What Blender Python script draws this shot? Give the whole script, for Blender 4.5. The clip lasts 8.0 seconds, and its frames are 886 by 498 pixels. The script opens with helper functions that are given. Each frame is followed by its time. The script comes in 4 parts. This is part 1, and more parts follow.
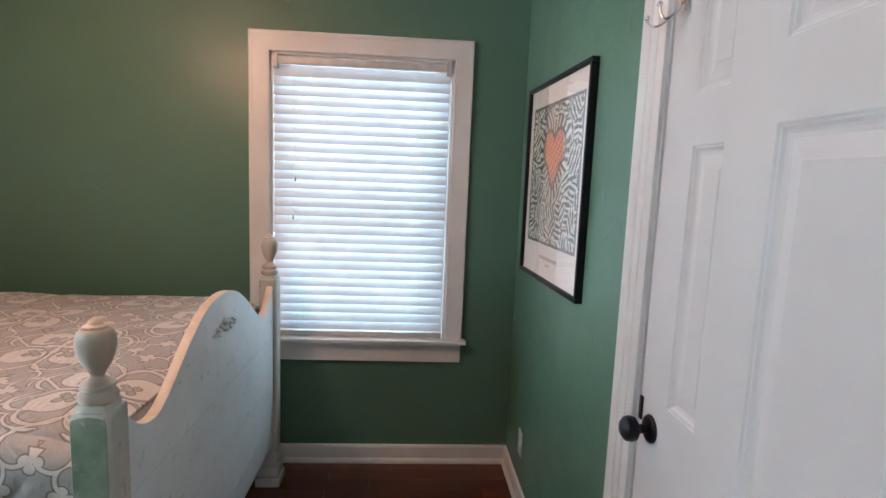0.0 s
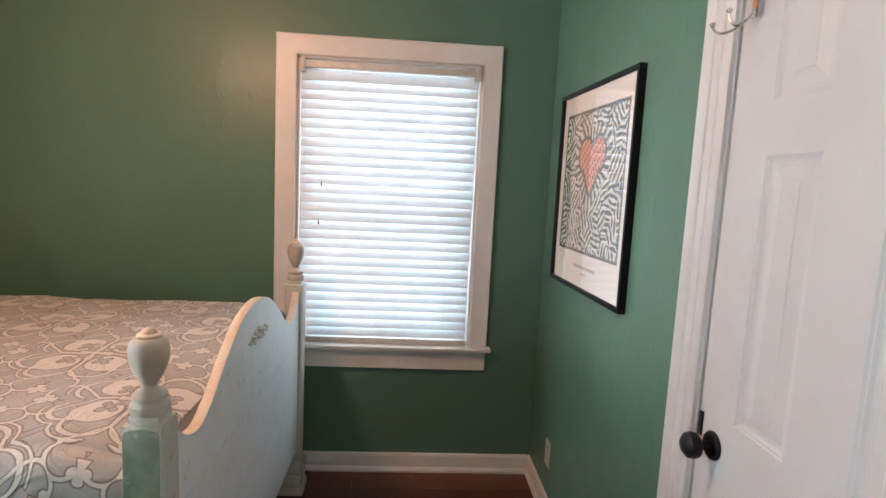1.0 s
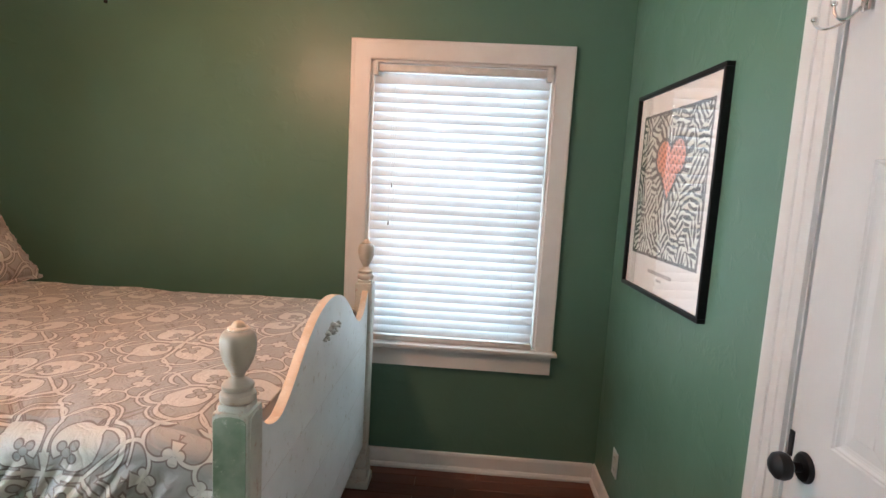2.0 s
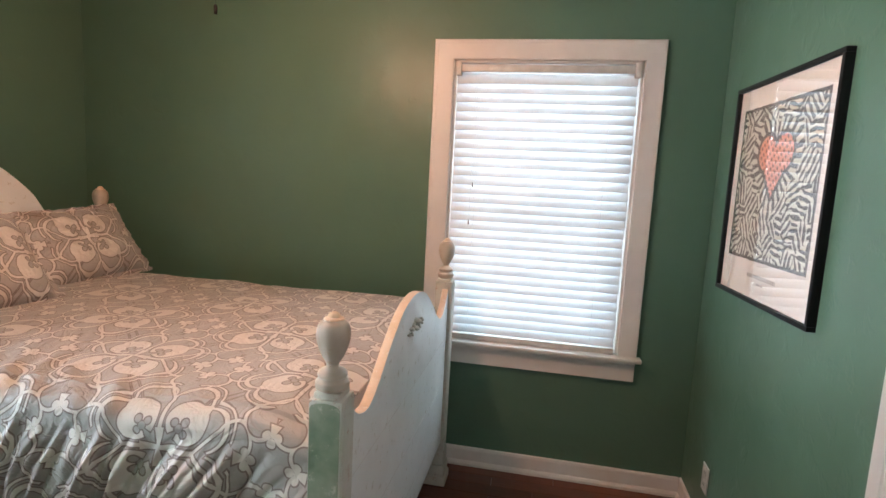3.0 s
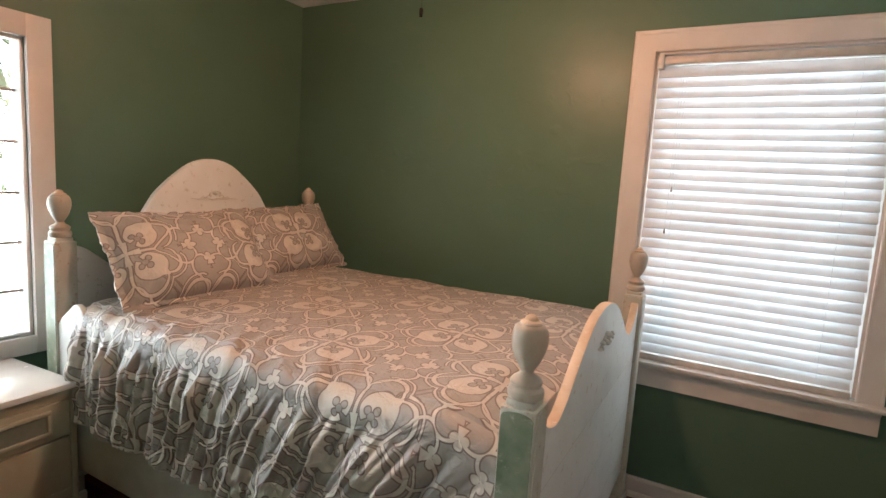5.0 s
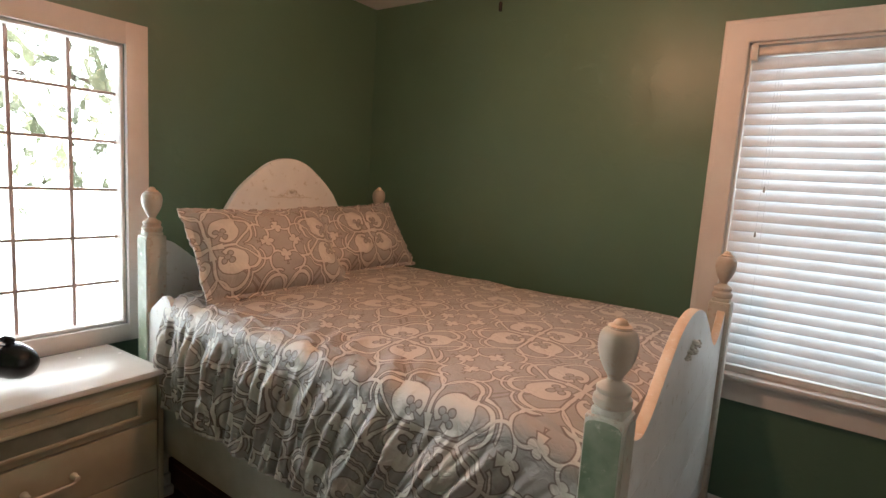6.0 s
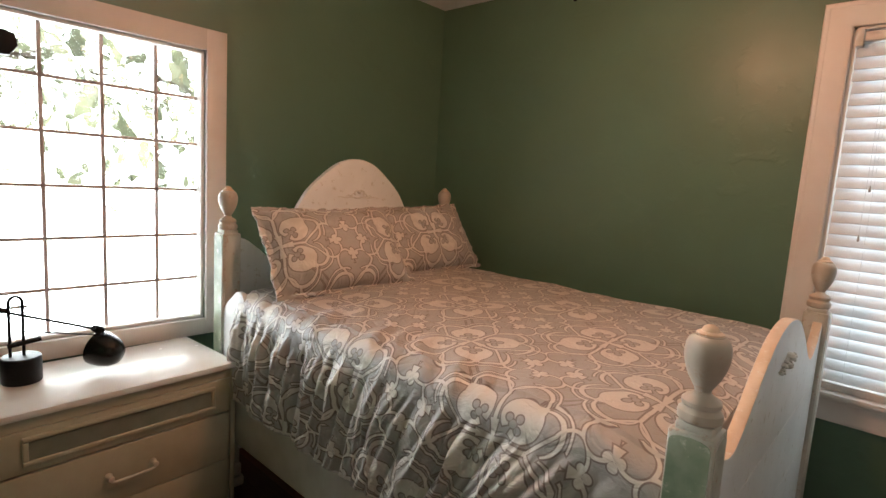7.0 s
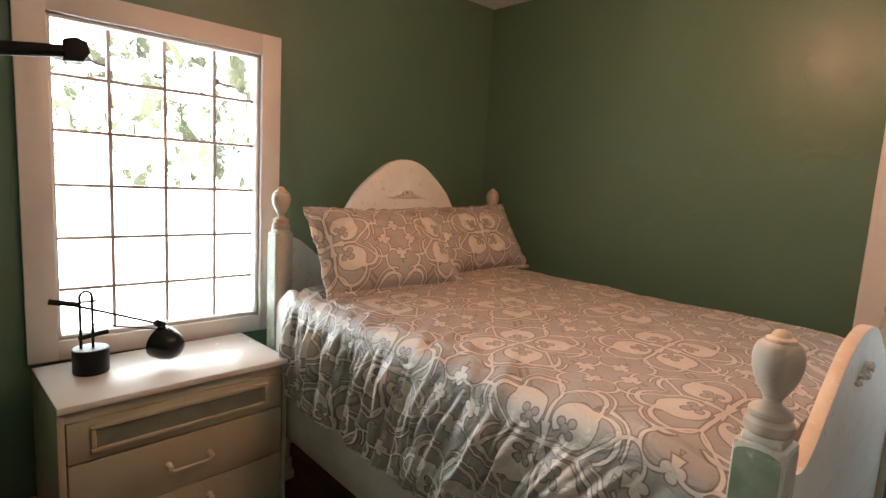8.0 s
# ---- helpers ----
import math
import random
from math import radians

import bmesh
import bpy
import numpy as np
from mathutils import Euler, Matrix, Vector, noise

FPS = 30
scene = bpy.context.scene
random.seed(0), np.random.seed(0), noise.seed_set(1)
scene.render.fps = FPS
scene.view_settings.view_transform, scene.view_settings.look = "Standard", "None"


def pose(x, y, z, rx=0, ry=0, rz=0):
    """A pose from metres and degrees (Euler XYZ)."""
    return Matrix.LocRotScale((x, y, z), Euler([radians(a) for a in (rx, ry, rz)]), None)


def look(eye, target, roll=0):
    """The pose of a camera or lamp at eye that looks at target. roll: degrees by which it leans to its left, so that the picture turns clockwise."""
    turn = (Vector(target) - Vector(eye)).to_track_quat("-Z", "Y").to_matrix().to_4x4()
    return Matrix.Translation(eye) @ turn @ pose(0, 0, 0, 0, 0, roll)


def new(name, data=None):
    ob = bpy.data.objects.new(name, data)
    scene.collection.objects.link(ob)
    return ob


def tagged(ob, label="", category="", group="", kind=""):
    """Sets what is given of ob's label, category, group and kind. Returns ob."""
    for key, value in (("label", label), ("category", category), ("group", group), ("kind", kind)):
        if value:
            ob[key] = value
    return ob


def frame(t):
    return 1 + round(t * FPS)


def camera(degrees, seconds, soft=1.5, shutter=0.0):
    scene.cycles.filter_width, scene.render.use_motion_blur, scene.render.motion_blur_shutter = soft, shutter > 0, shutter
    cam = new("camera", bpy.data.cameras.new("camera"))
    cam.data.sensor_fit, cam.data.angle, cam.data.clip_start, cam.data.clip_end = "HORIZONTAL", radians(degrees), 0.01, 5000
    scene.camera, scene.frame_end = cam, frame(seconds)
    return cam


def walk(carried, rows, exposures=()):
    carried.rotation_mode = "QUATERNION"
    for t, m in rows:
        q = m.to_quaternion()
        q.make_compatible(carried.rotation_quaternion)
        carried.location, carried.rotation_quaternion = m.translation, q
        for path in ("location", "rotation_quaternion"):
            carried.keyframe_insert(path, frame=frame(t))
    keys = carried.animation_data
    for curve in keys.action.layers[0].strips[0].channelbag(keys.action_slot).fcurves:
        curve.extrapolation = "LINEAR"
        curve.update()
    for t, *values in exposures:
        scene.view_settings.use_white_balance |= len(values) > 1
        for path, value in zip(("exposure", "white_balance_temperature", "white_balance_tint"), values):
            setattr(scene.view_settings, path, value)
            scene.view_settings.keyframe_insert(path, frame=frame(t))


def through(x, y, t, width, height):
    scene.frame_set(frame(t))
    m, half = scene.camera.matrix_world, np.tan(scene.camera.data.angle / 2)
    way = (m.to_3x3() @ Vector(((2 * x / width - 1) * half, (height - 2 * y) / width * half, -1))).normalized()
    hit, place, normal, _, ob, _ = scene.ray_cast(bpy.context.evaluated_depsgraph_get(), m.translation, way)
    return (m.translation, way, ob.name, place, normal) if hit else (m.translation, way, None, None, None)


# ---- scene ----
cam = camera(79.9, 8.0)
PATH = [
    (0, (-0.543, -2.606, 1.466), (-0.414, -0.627, 1.208), 2.3),
    (0.5, (-0.636, -2.569, 1.471), (-0.373, -0.601, 1.225), 2.5),
    (1, (-0.665, -2.57, 1.468), (-0.539, -0.589, 1.226), 2.8),
    (1.5, (-0.686, -2.571, 1.472), (-0.679, -0.587, 1.226), 3.1),
    (3, (-0.738, -2.581, 1.455), (-1.107, -0.632, 1.199), 3.0),
    (3.5, (-0.78, -2.564, 1.438), (-1.311, -0.652, 1.187), 3.1),
    (4, (-0.801, -2.542, 1.428), (-1.502, -0.686, 1.177), 3.1),
    (4.5, (-0.814, -2.533, 1.422), (-1.654, -0.735, 1.172), 3.3),
    (6, (-0.884, -2.523, 1.399), (-2.033, -0.907, 1.142), 3.7),
    (6.5, (-0.903, -2.519, 1.392), (-2.15, -0.978, 1.133), 3.6),
    (7, (-0.918, -2.499, 1.379), (-2.253, -1.032, 1.122), 3.6),
    (7.5, (-0.933, -2.494, 1.374), (-2.338, -1.095, 1.113), 3.5),
    (8, (-0.933, -2.496, 1.371), (-2.391, -1.152, 1.109), 3.3),
]

EXPOSURES = [(0.0, 0.16, 5230, 9), (0.5, 0.26, 5420, 9), (1.0, 0.36, 5560, 9), (1.5, 0.38, 5600, 9), (3.0, 0.42, 5650, 10), (3.5, 0.43, 5800, 11), (4.5, 0.34, 6130, 13), (6.0, -0.16, 6330, 15), (6.5, -0.13, 6380, 15), (8.0, 0.02, 6520, 15)]
walk(cam, [(t, look(eye, target, roll)) for t, eye, target, roll in PATH], EXPOSURES)

# ---- world and light ----
world = bpy.data.worlds.new("world")
scene.world = world
world.use_nodes = True
wn = world.node_tree.nodes
wl = world.node_tree.links
sky = wn.new("ShaderNodeTexSky")
sky.sky_type = "NISHITA"
sky.sun_disc = False
sky.sun_elevation = radians(48)
sky.sun_rotation = radians(150)
wn["Background"].inputs["Strength"].default_value = 0.12
wl.new(sky.outputs["Color"], wn["Background"].inputs["Color"])

LAMP_W = 33.0
NORTH_W = 250.0
BACKDROP = 48.0
HALL_W = 3.1


def area_lamp(name, m, w, h, power, color):
    data = bpy.data.lights.new(name, "AREA")
    data.shape, data.size, data.size_y, data.energy, data.color = "RECTANGLE", w, h, power, color
    ob = new(name, data)
    ob.matrix_world = m
    return ob


sun_data = bpy.data.lights.new("sun", "SUN")
sun_data.energy, sun_data.angle, sun_data.color = 5.0, radians(0.6), (1.0, 0.95, 0.88)
sun = new("sun", sun_data)
sun.matrix_world = look((6, -8, 12), (0, 0, 0))

# daylight outside the blind-covered window
area_lamp("north_daylight", look((-0.79, 0.95, 1.50), (-0.79, -1.0, 1.30)), 3.2, 3.2, NORTH_W, (0.84, 0.98, 0.99))

# daylight of the hall, coming in at the entry doorway
area_lamp("hall_daylight", look((-0.56, -3.30, 1.30), (-0.62, -1.0, 1.10)), 0.8, 1.9, HALL_W, (1.0, 0.95, 0.88))

# the bulb of the ceiling light
bulb = bpy.data.lights.new("ceiling_bulb", "POINT")
bulb.energy, bulb.color, bulb.shadow_soft_size = LAMP_W, (1.0, 0.48, 0.255), 0.07
bulb_ob = new("ceiling_bulb", bulb)
bulb_ob.location = (-1.72, -1.22, 2.16)


# ---- materials ----
class Ex:
    """A value in a shader's node tree, with arithmetic."""
    def __init__(self, tree, sock):
        self.tree, self.sock = tree, sock

    def op(self, kind, *others):
        n = self.tree.nodes.new("ShaderNodeMath")
        n.operation = kind
        for i, v in enumerate((self, *others)):
            if isinstance(v, Ex):
                self.tree.links.new(v.sock, n.inputs[i])
            else:
                n.inputs[i].default_value = v
        return Ex(self.tree, n.outputs[0])

    def __add__(self, o): return self.op("ADD", o)
    def __sub__(self, o): return self.op("SUBTRACT", o)
    def __rsub__(self, o): return (self * -1.0) + o
    def __mul__(self, o): return self.op("MULTIPLY", o)
    def __truediv__(self, o): return self.op("DIVIDE", o)
    def absolute(self): return self.op("ABSOLUTE")
    def floor_mod(self, o): return self.op("FLOORED_MODULO", o)
    def least(self, o): return self.op("MINIMUM", o)
    def most(self, o): return self.op("MAXIMUM", o)
    def below(self, o): return self.op("LESS_THAN", o)
    def sine(self): return self.op("SINE")
    def cosine(self): return self.op("COSINE")
    def root(self): return self.op("SQRT")
    def power(self, o): return self.op("POWER", o)
    def arctan2(self, o): return self.op("ARCTAN2", o)

    def ramp(self, a, b):
        n = self.tree.nodes.new("ShaderNodeMapRange")
        n.inputs["From Min"].default_value, n.inputs["From Max"].default_value = a, b
        self.tree.links.new(self.sock, n.inputs["Value"])
        return Ex(self.tree, n.outputs["Result"])


def hyp(a, b):
    return (a * a + b * b).root()


def material(name):
    m = bpy.data.materials.new(name)
    m.use_nodes = True
    return m, m.node_tree, m.node_tree.nodes["Principled BSDF"]


def coords(tree, kind="Object"):
    n = tree.nodes.new("ShaderNodeTexCoord")
    return n.outputs[kind]


def world_coords(tree):
    n = tree.nodes.new("ShaderNodeNewGeometry")
    return n.outputs["Position"]


def noise_tex(tree, vec, scale, detail=4.0, rough=0.55, distortion=0.0, stretch=None):
    if stretch:
        mp = tree.nodes.new("ShaderNodeMapping")
        mp.inputs["Scale"].default_value = stretch
        tree.links.new(vec, mp.inputs["Vector"])
        vec = mp.outputs["Vector"]
    n = tree.nodes.new("ShaderNodeTexNoise")
    n.inputs["Scale"].default_value, n.inputs["Detail"].default_value = scale, detail
    n.inputs["Roughness"].default_value, n.inputs["Distortion"].default_value = rough, distortion
    tree.links.new(vec, n.inputs["Vector"])
    return Ex(tree, n.outputs["Fac"])


def blend(tree, fac, a, b):
    n = tree.nodes.new("ShaderNodeMix")
    n.data_type = "RGBA"
    tree.links.new(fac.sock, n.inputs["Factor"])
    for key, v in (("A", a), ("B", b)):
        s = [i for i in n.inputs if i.name == key and i.type == "RGBA"][0]
        if isinstance(v, tuple):
            s.default_value = (*v, 1)
        else:
            tree.links.new(v, s)
    return [o for o in n.outputs if o.type == "RGBA"][0]


def bump(tree, bsdf, height, strength, distance):
    n = tree.nodes.new("ShaderNodeBump")
    n.inputs["Strength"].default_value, n.inputs["Distance"].default_value = strength, distance
    tree.links.new(height.sock, n.inputs["Height"])
    tree.links.new(n.outputs["Normal"], bsdf.inputs["Normal"])


def painted(name, a, b, rough=0.45, scale=6.0, bump_scale=60.0, bump_mm=0.25, worn=None, worn_at=0.66, spec=0.5, stretch=None):
    """Paint with faint unevenness, brush relief and, if given, a worn second colour in patches."""
    m, tree, bsdf = material(name)
    pos = world_coords(tree)
    col = blend(tree, noise_tex(tree, pos, scale).ramp(0.35, 0.65), a, b)
    if worn:
        mask = noise_tex(tree, pos, scale * 3.2, 8.0, 0.7).ramp(worn_at - 0.05, worn_at + 0.05)
        col = blend(tree, mask, col, worn)
    tree.links.new(col, bsdf.inputs["Base Color"])
    r = noise_tex(tree, pos, scale * 2.0, 3.0).ramp(0.2, 0.8) * 0.10 + (rough - 0.05)
    tree.links.new(r.sock, bsdf.inputs["Roughness"])
    bsdf.inputs["Specular IOR Level"].default_value = spec
    bump(tree, bsdf, noise_tex(tree, pos, bump_scale, 3.0, 0.5, 0.0, stretch), 1.0, bump_mm / 1000)
    return m


def plaster(name, a, b):
    """Green semi-gloss paint over hand-trowelled plaster."""
    m, tree, bsdf = material(name)
    pos = world_coords(tree)
    col = blend(tree, noise_tex(tree, pos, 1.6, 6.0).ramp(0.3, 0.7), a, b)
    tree.links.new(col, bsdf.inputs["Base Color"])
    fine = noise_tex(tree, pos, 42.0, 3.0, 0.6)
    trowel = noise_tex(tree, pos, 10.0, 4.0, 0.55, 0.5).ramp(0.55, 0.66)
    broad = noise_tex(tree, pos, 2.3, 2.0)
    rough = noise_tex(tree, pos, 3.4, 5.0).ramp(0.3, 0.7) * 0.10 + 0.35
    tree.links.new(rough.sock, bsdf.inputs["Roughness"])
    bsdf.inputs["Specular IOR Level"].default_value = 0.40
    bump(tree, bsdf, fine * 0.16 + trowel * 0.42 + broad * 2.0, 0.8, 0.0020)
    return m


def plain(name, color, rough=0.5, metal=0.0, bump_scale=150.0, bump_mm=0.1, spec=0.5):
    m, tree, bsdf = material(name)
    pos = coords(tree)
    dark = tuple(c * 0.82 for c in color)
    tree.links.new(blend(tree, noise_tex(tree, pos, 25.0).ramp(0.3, 0.7), dark, color), bsdf.inputs["Base Color"])
    bsdf.inputs["Roughness"].default_value, bsdf.inputs["Metallic"].default_value = rough, metal
    bsdf.inputs["Specular IOR Level"].default_value = spec
    bump(tree, bsdf, noise_tex(tree, pos, bump_scale, 2.0), 1.0, bump_mm / 1000)
    return m


def floor_wood(name):
    m, tree, bsdf = material(name)
    pos = world_coords(tree)
    info = tree.nodes.new("ShaderNodeObjectInfo")
    rnd = Ex(tree, info.outputs["Random"])
    grain = noise_tex(tree, pos, 9.0, 8.0, 0.65, 0.6, (1.0, 9.0, 1.0))
    fac = (grain * 0.7 + rnd * 0.45).ramp(0.25, 0.85)
    tree.links.new(blend(tree, fac, (0.045, 0.012, 0.006), (0.15, 0.044, 0.019)), bsdf.inputs["Base Color"])
    rough = noise_tex(tree, pos, 6.0).ramp(0.3, 0.7) * 0.15 + 0.28
    tree.links.new(rough.sock, bsdf.inputs["Roughness"])
    bump(tree, bsdf, grain, 0.5, 0.0006)
    return m


def bedding(name):
    """Printed cotton: grey ground, off-white flowers, florets and vines with brown outlines, repeating on an ogee lattice."""
    m, tree, bsdf = material(name)
    uv = tree.nodes.new("ShaderNodeUVMap")
    uv.uv_map = "UVMap"
    wob = noise_tex(tree, uv.outputs["UV"], 9.0, 2.0) * 0.012 - 0.006
    sep = tree.nodes.new("ShaderNodeSeparateXYZ")
    tree.links.new(uv.outputs["UV"], sep.inputs[0])
    u, v = Ex(tree, sep.outputs[0]) + wob, Ex(tree, sep.outputs[1]) + wob
    PX, PY = 0.575, 0.635

    def fold(du, dv):
        a = ((u + (PX / 2 - du * PX)).floor_mod(PX) - PX / 2).absolute()
        b = ((v + (PY / 2 - dv * PY)).floor_mod(PY) - PY / 2).absolute()
        return a, b

    def spade(along, across, c, r, tip):
        """Distance to a drop: round at c, tapering to a point at tip."""
        disc = hyp(along - c, across) - r
        t = ((along - c) / (tip - c)).most(0.0).least(1.0)
        taper = (across - (t * -1.0 + 1.0).power(0.85) * r).most(along * -1.0 + c) * 0.9
        return disc.least(taper)

    shapes, notches = None, None
    for du, dv in ((0, 0), (0.5, 0.5)):
        a, b = fold(du, dv)
        s, d = (a + b) * 0.7071, ((a - b) * 0.7071).absolute()
        petal = spade(s, d, 0.094, 0.0535, 0.163)
        flare = a.most(b) * 0.15 + 0.0045
        cross = (a.least(b) - flare).most(a.most(b) - 0.047)
        # a crescent on either side of the petal's tip, and a line round both
        front = hyp(s - 0.127, d - 0.047)
        horn = (front - 0.055).most(0.0505 - hyp(s - 0.120, d - 0.044)).most(s * -1.0 + 0.095)
        hood = ((front - 0.069).absolute() - 0.0028).most(s * -1.0 + 0.150)
        lot = petal.least(cross).least(hood).least(horn)
        shapes = lot if shapes is None else shapes.least(lot)
        stem = (d - (s * -0.30 + 0.0225)).most((s - 0.047).absolute() - 0.018)
        notch = (hyp(s - 0.088, d) - 0.0128).least(hyp(s - 0.068, d - 0.018) - 0.0118).least(hyp(s - 0.068, d) - 0.0130).least(stem)
        notches = notch if notches is None else notches.least(notch)
    # four hearts round the points between the flowers, a trefoil in each cleft
    extras = None
    for du, dv in ((0.5, 0.0), (0.0, 0.5)):
        a, b = fold(du, dv)
        along, across = a.most(b), a.least(b)
        lobe = hyp(along - 0.092, across - 0.037) - 0.042
        t = ((along - 0.100) / 0.092).most(0.0).least(1.0)
        taper = (across - (t * -1.0 + 1.0).power(0.9) * 0.078).most(along * -1.0 + 0.100) * 0.85
        heart = lobe.least(taper).absolute() - 0.0042
        tre = (hyp(along - 0.049, across) - 0.0108).least(hyp(along - 0.064, across - 0.014) - 0.0102).least((across - (along * 0.35 - 0.018)).most((along - 0.074).absolute() - 0.016))
        lot = heart.least(tre)
        extras = lot if extras is None else extras.least(lot)
    shapes = shapes.most(notches * -1.0).least(extras)
    inside = (shapes * -1.0).ramp(-0.0008, 0.0008)
    line = (shapes - 0.0019).absolute().ramp(0.0024, 0.0011)
    cloth = noise_tex(tree, uv.outputs["UV"], 5.0, 5.0).ramp(0.3, 0.7)
    ground = blend(tree, cloth, (0.335, 0.300, 0.275), (0.385, 0.350, 0.322))
    col = blend(tree, inside, ground, (0.60, 0.545, 0.485))
    col = blend(tree, line * 0.85, col, (0.19, 0.14, 0.115))
    tree.links.new(col, bsdf.inputs["Base Color"])
    bsdf.inputs["Roughness"].default_value = 0.43
    bsdf.inputs["Sheen Weight"].default_value = 0.04
    weave = noise_tex(tree, uv.outputs["UV"], 420.0, 2.0)
    crease = noise_tex(tree, uv.outputs["UV"], 26.0, 4.0, 0.6, 0.8)
    ridge = (noise_tex(tree, uv.outputs["UV"], 13.0, 3.0, 0.5, 1.2) - 0.5).absolute().ramp(0.0, 0.10)
    bump(tree, bsdf, weave * 0.12 + crease * 0.9 + ridge * 0.45, 0.85, 0.0042)
    return m


def poster_print(name):
    """White sheet; a field of bold black squiggles with a dotted red heart in it."""
    m, tree, bsdf = material(name)
    uv = tree.nodes.new("ShaderNodeUVMap")
    uv.uv_map = "UVMap"
    sep = tree.nodes.new("ShaderNodeSeparateXYZ")
    tree.links.new(uv.outputs["UV"], sep.inputs[0])
    u, v = Ex(tree, sep.outputs[0]), Ex(tree, sep.outputs[1])      # metres from the middle of the field
    hw, hh = 0.270, 0.262
    edge = (u.absolute() - hw).most(v.absolute() - hh)
    wob = noise_tex(tree, uv.outputs["UV"], 30.0, 1.0) * 0.008 - 0.004
    edge = edge + wob
    cells = tree.nodes.new("ShaderNodeTexVoronoi")
    cells.feature, cells.inputs["Scale"].default_value = "F1", 16.0
    tree.links.new(uv.outputs["UV"], cells.inputs["Vector"])
    hue = tree.nodes.new("ShaderNodeSeparateXYZ")
    tree.links.new(cells.outputs["Color"], hue.inputs[0])
    turn = Ex(tree, hue.outputs[0]) * 6.28
    off = noise_tex(tree, uv.outputs["UV"], 14.0, 1.0) * 5.0
    stripes = ((u * turn.cosine() + v * turn.sine()) * 285.0 + off).sine()
    ring = (Ex(tree, cells.outputs["Distance"]) * 13.0).sine()
    squiggle = (stripes * 0.8 + ring * 0.45).ramp(-0.05, 0.12)
    # rays round the heart
    hu, hv = (u + 0.002) * 1.12, (v - 0.070) * 1.12
    ang = hv.arctan2(hu)
    rays = (ang * 26.0 + off).sine().ramp(-0.1, 0.1)
    hs = hu.absolute()
    lobe = hyp(hs - 0.062, hv - 0.032) - 0.064
    tip = (hs * 0.80 + (hv * -1.0) * 0.60 - 0.078).most(hv - 0.034).most(hs - 0.126)
    heart = lobe.least(tip)
    near = heart.ramp(0.060, 0.052)
    ink = squiggle * (near * -1.0 + 1.0) + rays * near
    inner = edge.ramp(-0.010, -0.012)
    ink = (ink * inner + (inner * -1.0 + 1.0) * 0.0)
    paper = (0.74, 0.73, 0.70)
    field = blend(tree, ink, (0.018, 0.022, 0.022), (0.66, 0.68, 0.60))
    dots = ((u * 210.0).sine() * ((v * 200.0) + (u * 60.0)).sine()).ramp(0.30, 0.42)
    red = blend(tree, dots, (0.68, 0.29, 0.18), (0.12, 0.035, 0.025))
    field = blend(tree, heart.ramp(0.017, 0.014), field, (0.03, 0.036, 0.036))
    field = blend(tree, heart.ramp(0.001, -0.001), field, red)
    col = blend(tree, edge.ramp(0.001, -0.001), paper, field)
    tree.links.new(col, bsdf.inputs["Base Color"])
    bsdf.inputs["Roughness"].default_value = 0.6
    return m


def clear_glass(name, wavy=0.0, ior=2.3):
    m, tree, bsdf = material(name)
    if wavy:
        bsdf.inputs["Transmission Weight"].default_value = 1.0
        bsdf.inputs["Roughness"].default_value = 0.03
        bsdf.inputs["IOR"].default_value = 1.45
        bsdf.inputs["Base Color"].default_value = (0.64, 0.66, 0.66, 1)
        pos = world_coords(tree)
        bump(tree, bsdf, noise_tex(tree, pos, 11.0, 1.5, 0.4), 1.0, wavy)
    else:
        out = tree.nodes["Material Output"]
        fres = tree.nodes.new("ShaderNodeFresnel")
        fres.inputs["IOR"].default_value = ior
        clear, gloss = tree.nodes.new("ShaderNodeBsdfTransparent"), tree.nodes.new("ShaderNodeBsdfGlossy")
        gloss.inputs["Roughness"].default_value = 0.02
        mix = tree.nodes.new("ShaderNodeMixShader")
        tree.links.new(fres.outputs[0], mix.inputs[0])
        tree.links.new(clear.outputs[0], mix.inputs[1])
        tree.links.new(gloss.outputs[0], mix.inputs[2])
        tree.links.new(mix.outputs[0], out.inputs["Surface"])
    return m


def sheet_glass(name):
    """Flat polished glass."""
    m, tree, bsdf = material(name)
    bsdf.inputs["Transmission Weight"].default_value = 1.0
    bsdf.inputs["Roughness"].default_value = 0.0
    bsdf.inputs["IOR"].default_value = 1.6
    bsdf.inputs["Base Color"].default_value = (0.97, 0.98, 0.97, 1)
    return m


def see_through(name, color, through=0.45, rough=0.4):
    """White plastic or leaf that lets some light through."""
    m, tree, bsdf = material(name)
    out = tree.nodes["Material Output"]
    pos = world_coords(tree)
    col = blend(tree, noise_tex(tree, pos, 14.0).ramp(0.3, 0.7), tuple(c * 0.9 for c in color), color)
    tree.links.new(col, bsdf.inputs["Base Color"])
    bsdf.inputs["Roughness"].default_value = rough
    tr = tree.nodes.new("ShaderNodeBsdfTranslucent")
    tree.links.new(col, tr.inputs["Color"])
    mix = tree.nodes.new("ShaderNodeMixShader")
    mix.inputs[0].default_value = through
    tree.links.new(bsdf.outputs[0], mix.inputs[1])
    tree.links.new(tr.outputs[0], mix.inputs[2])
    tree.links.new(mix.outputs[0], out.inputs["Surface"])
    return m


def glow(name, color, strength):
    m, tree, bsdf = material(name)
    bsdf.inputs["Base Color"].default_value = (*color, 1)
    bsdf.inputs["Emission Color"].default_value = (*color, 1)
    bsdf.inputs["Emission Strength"].default_value = strength
    return m


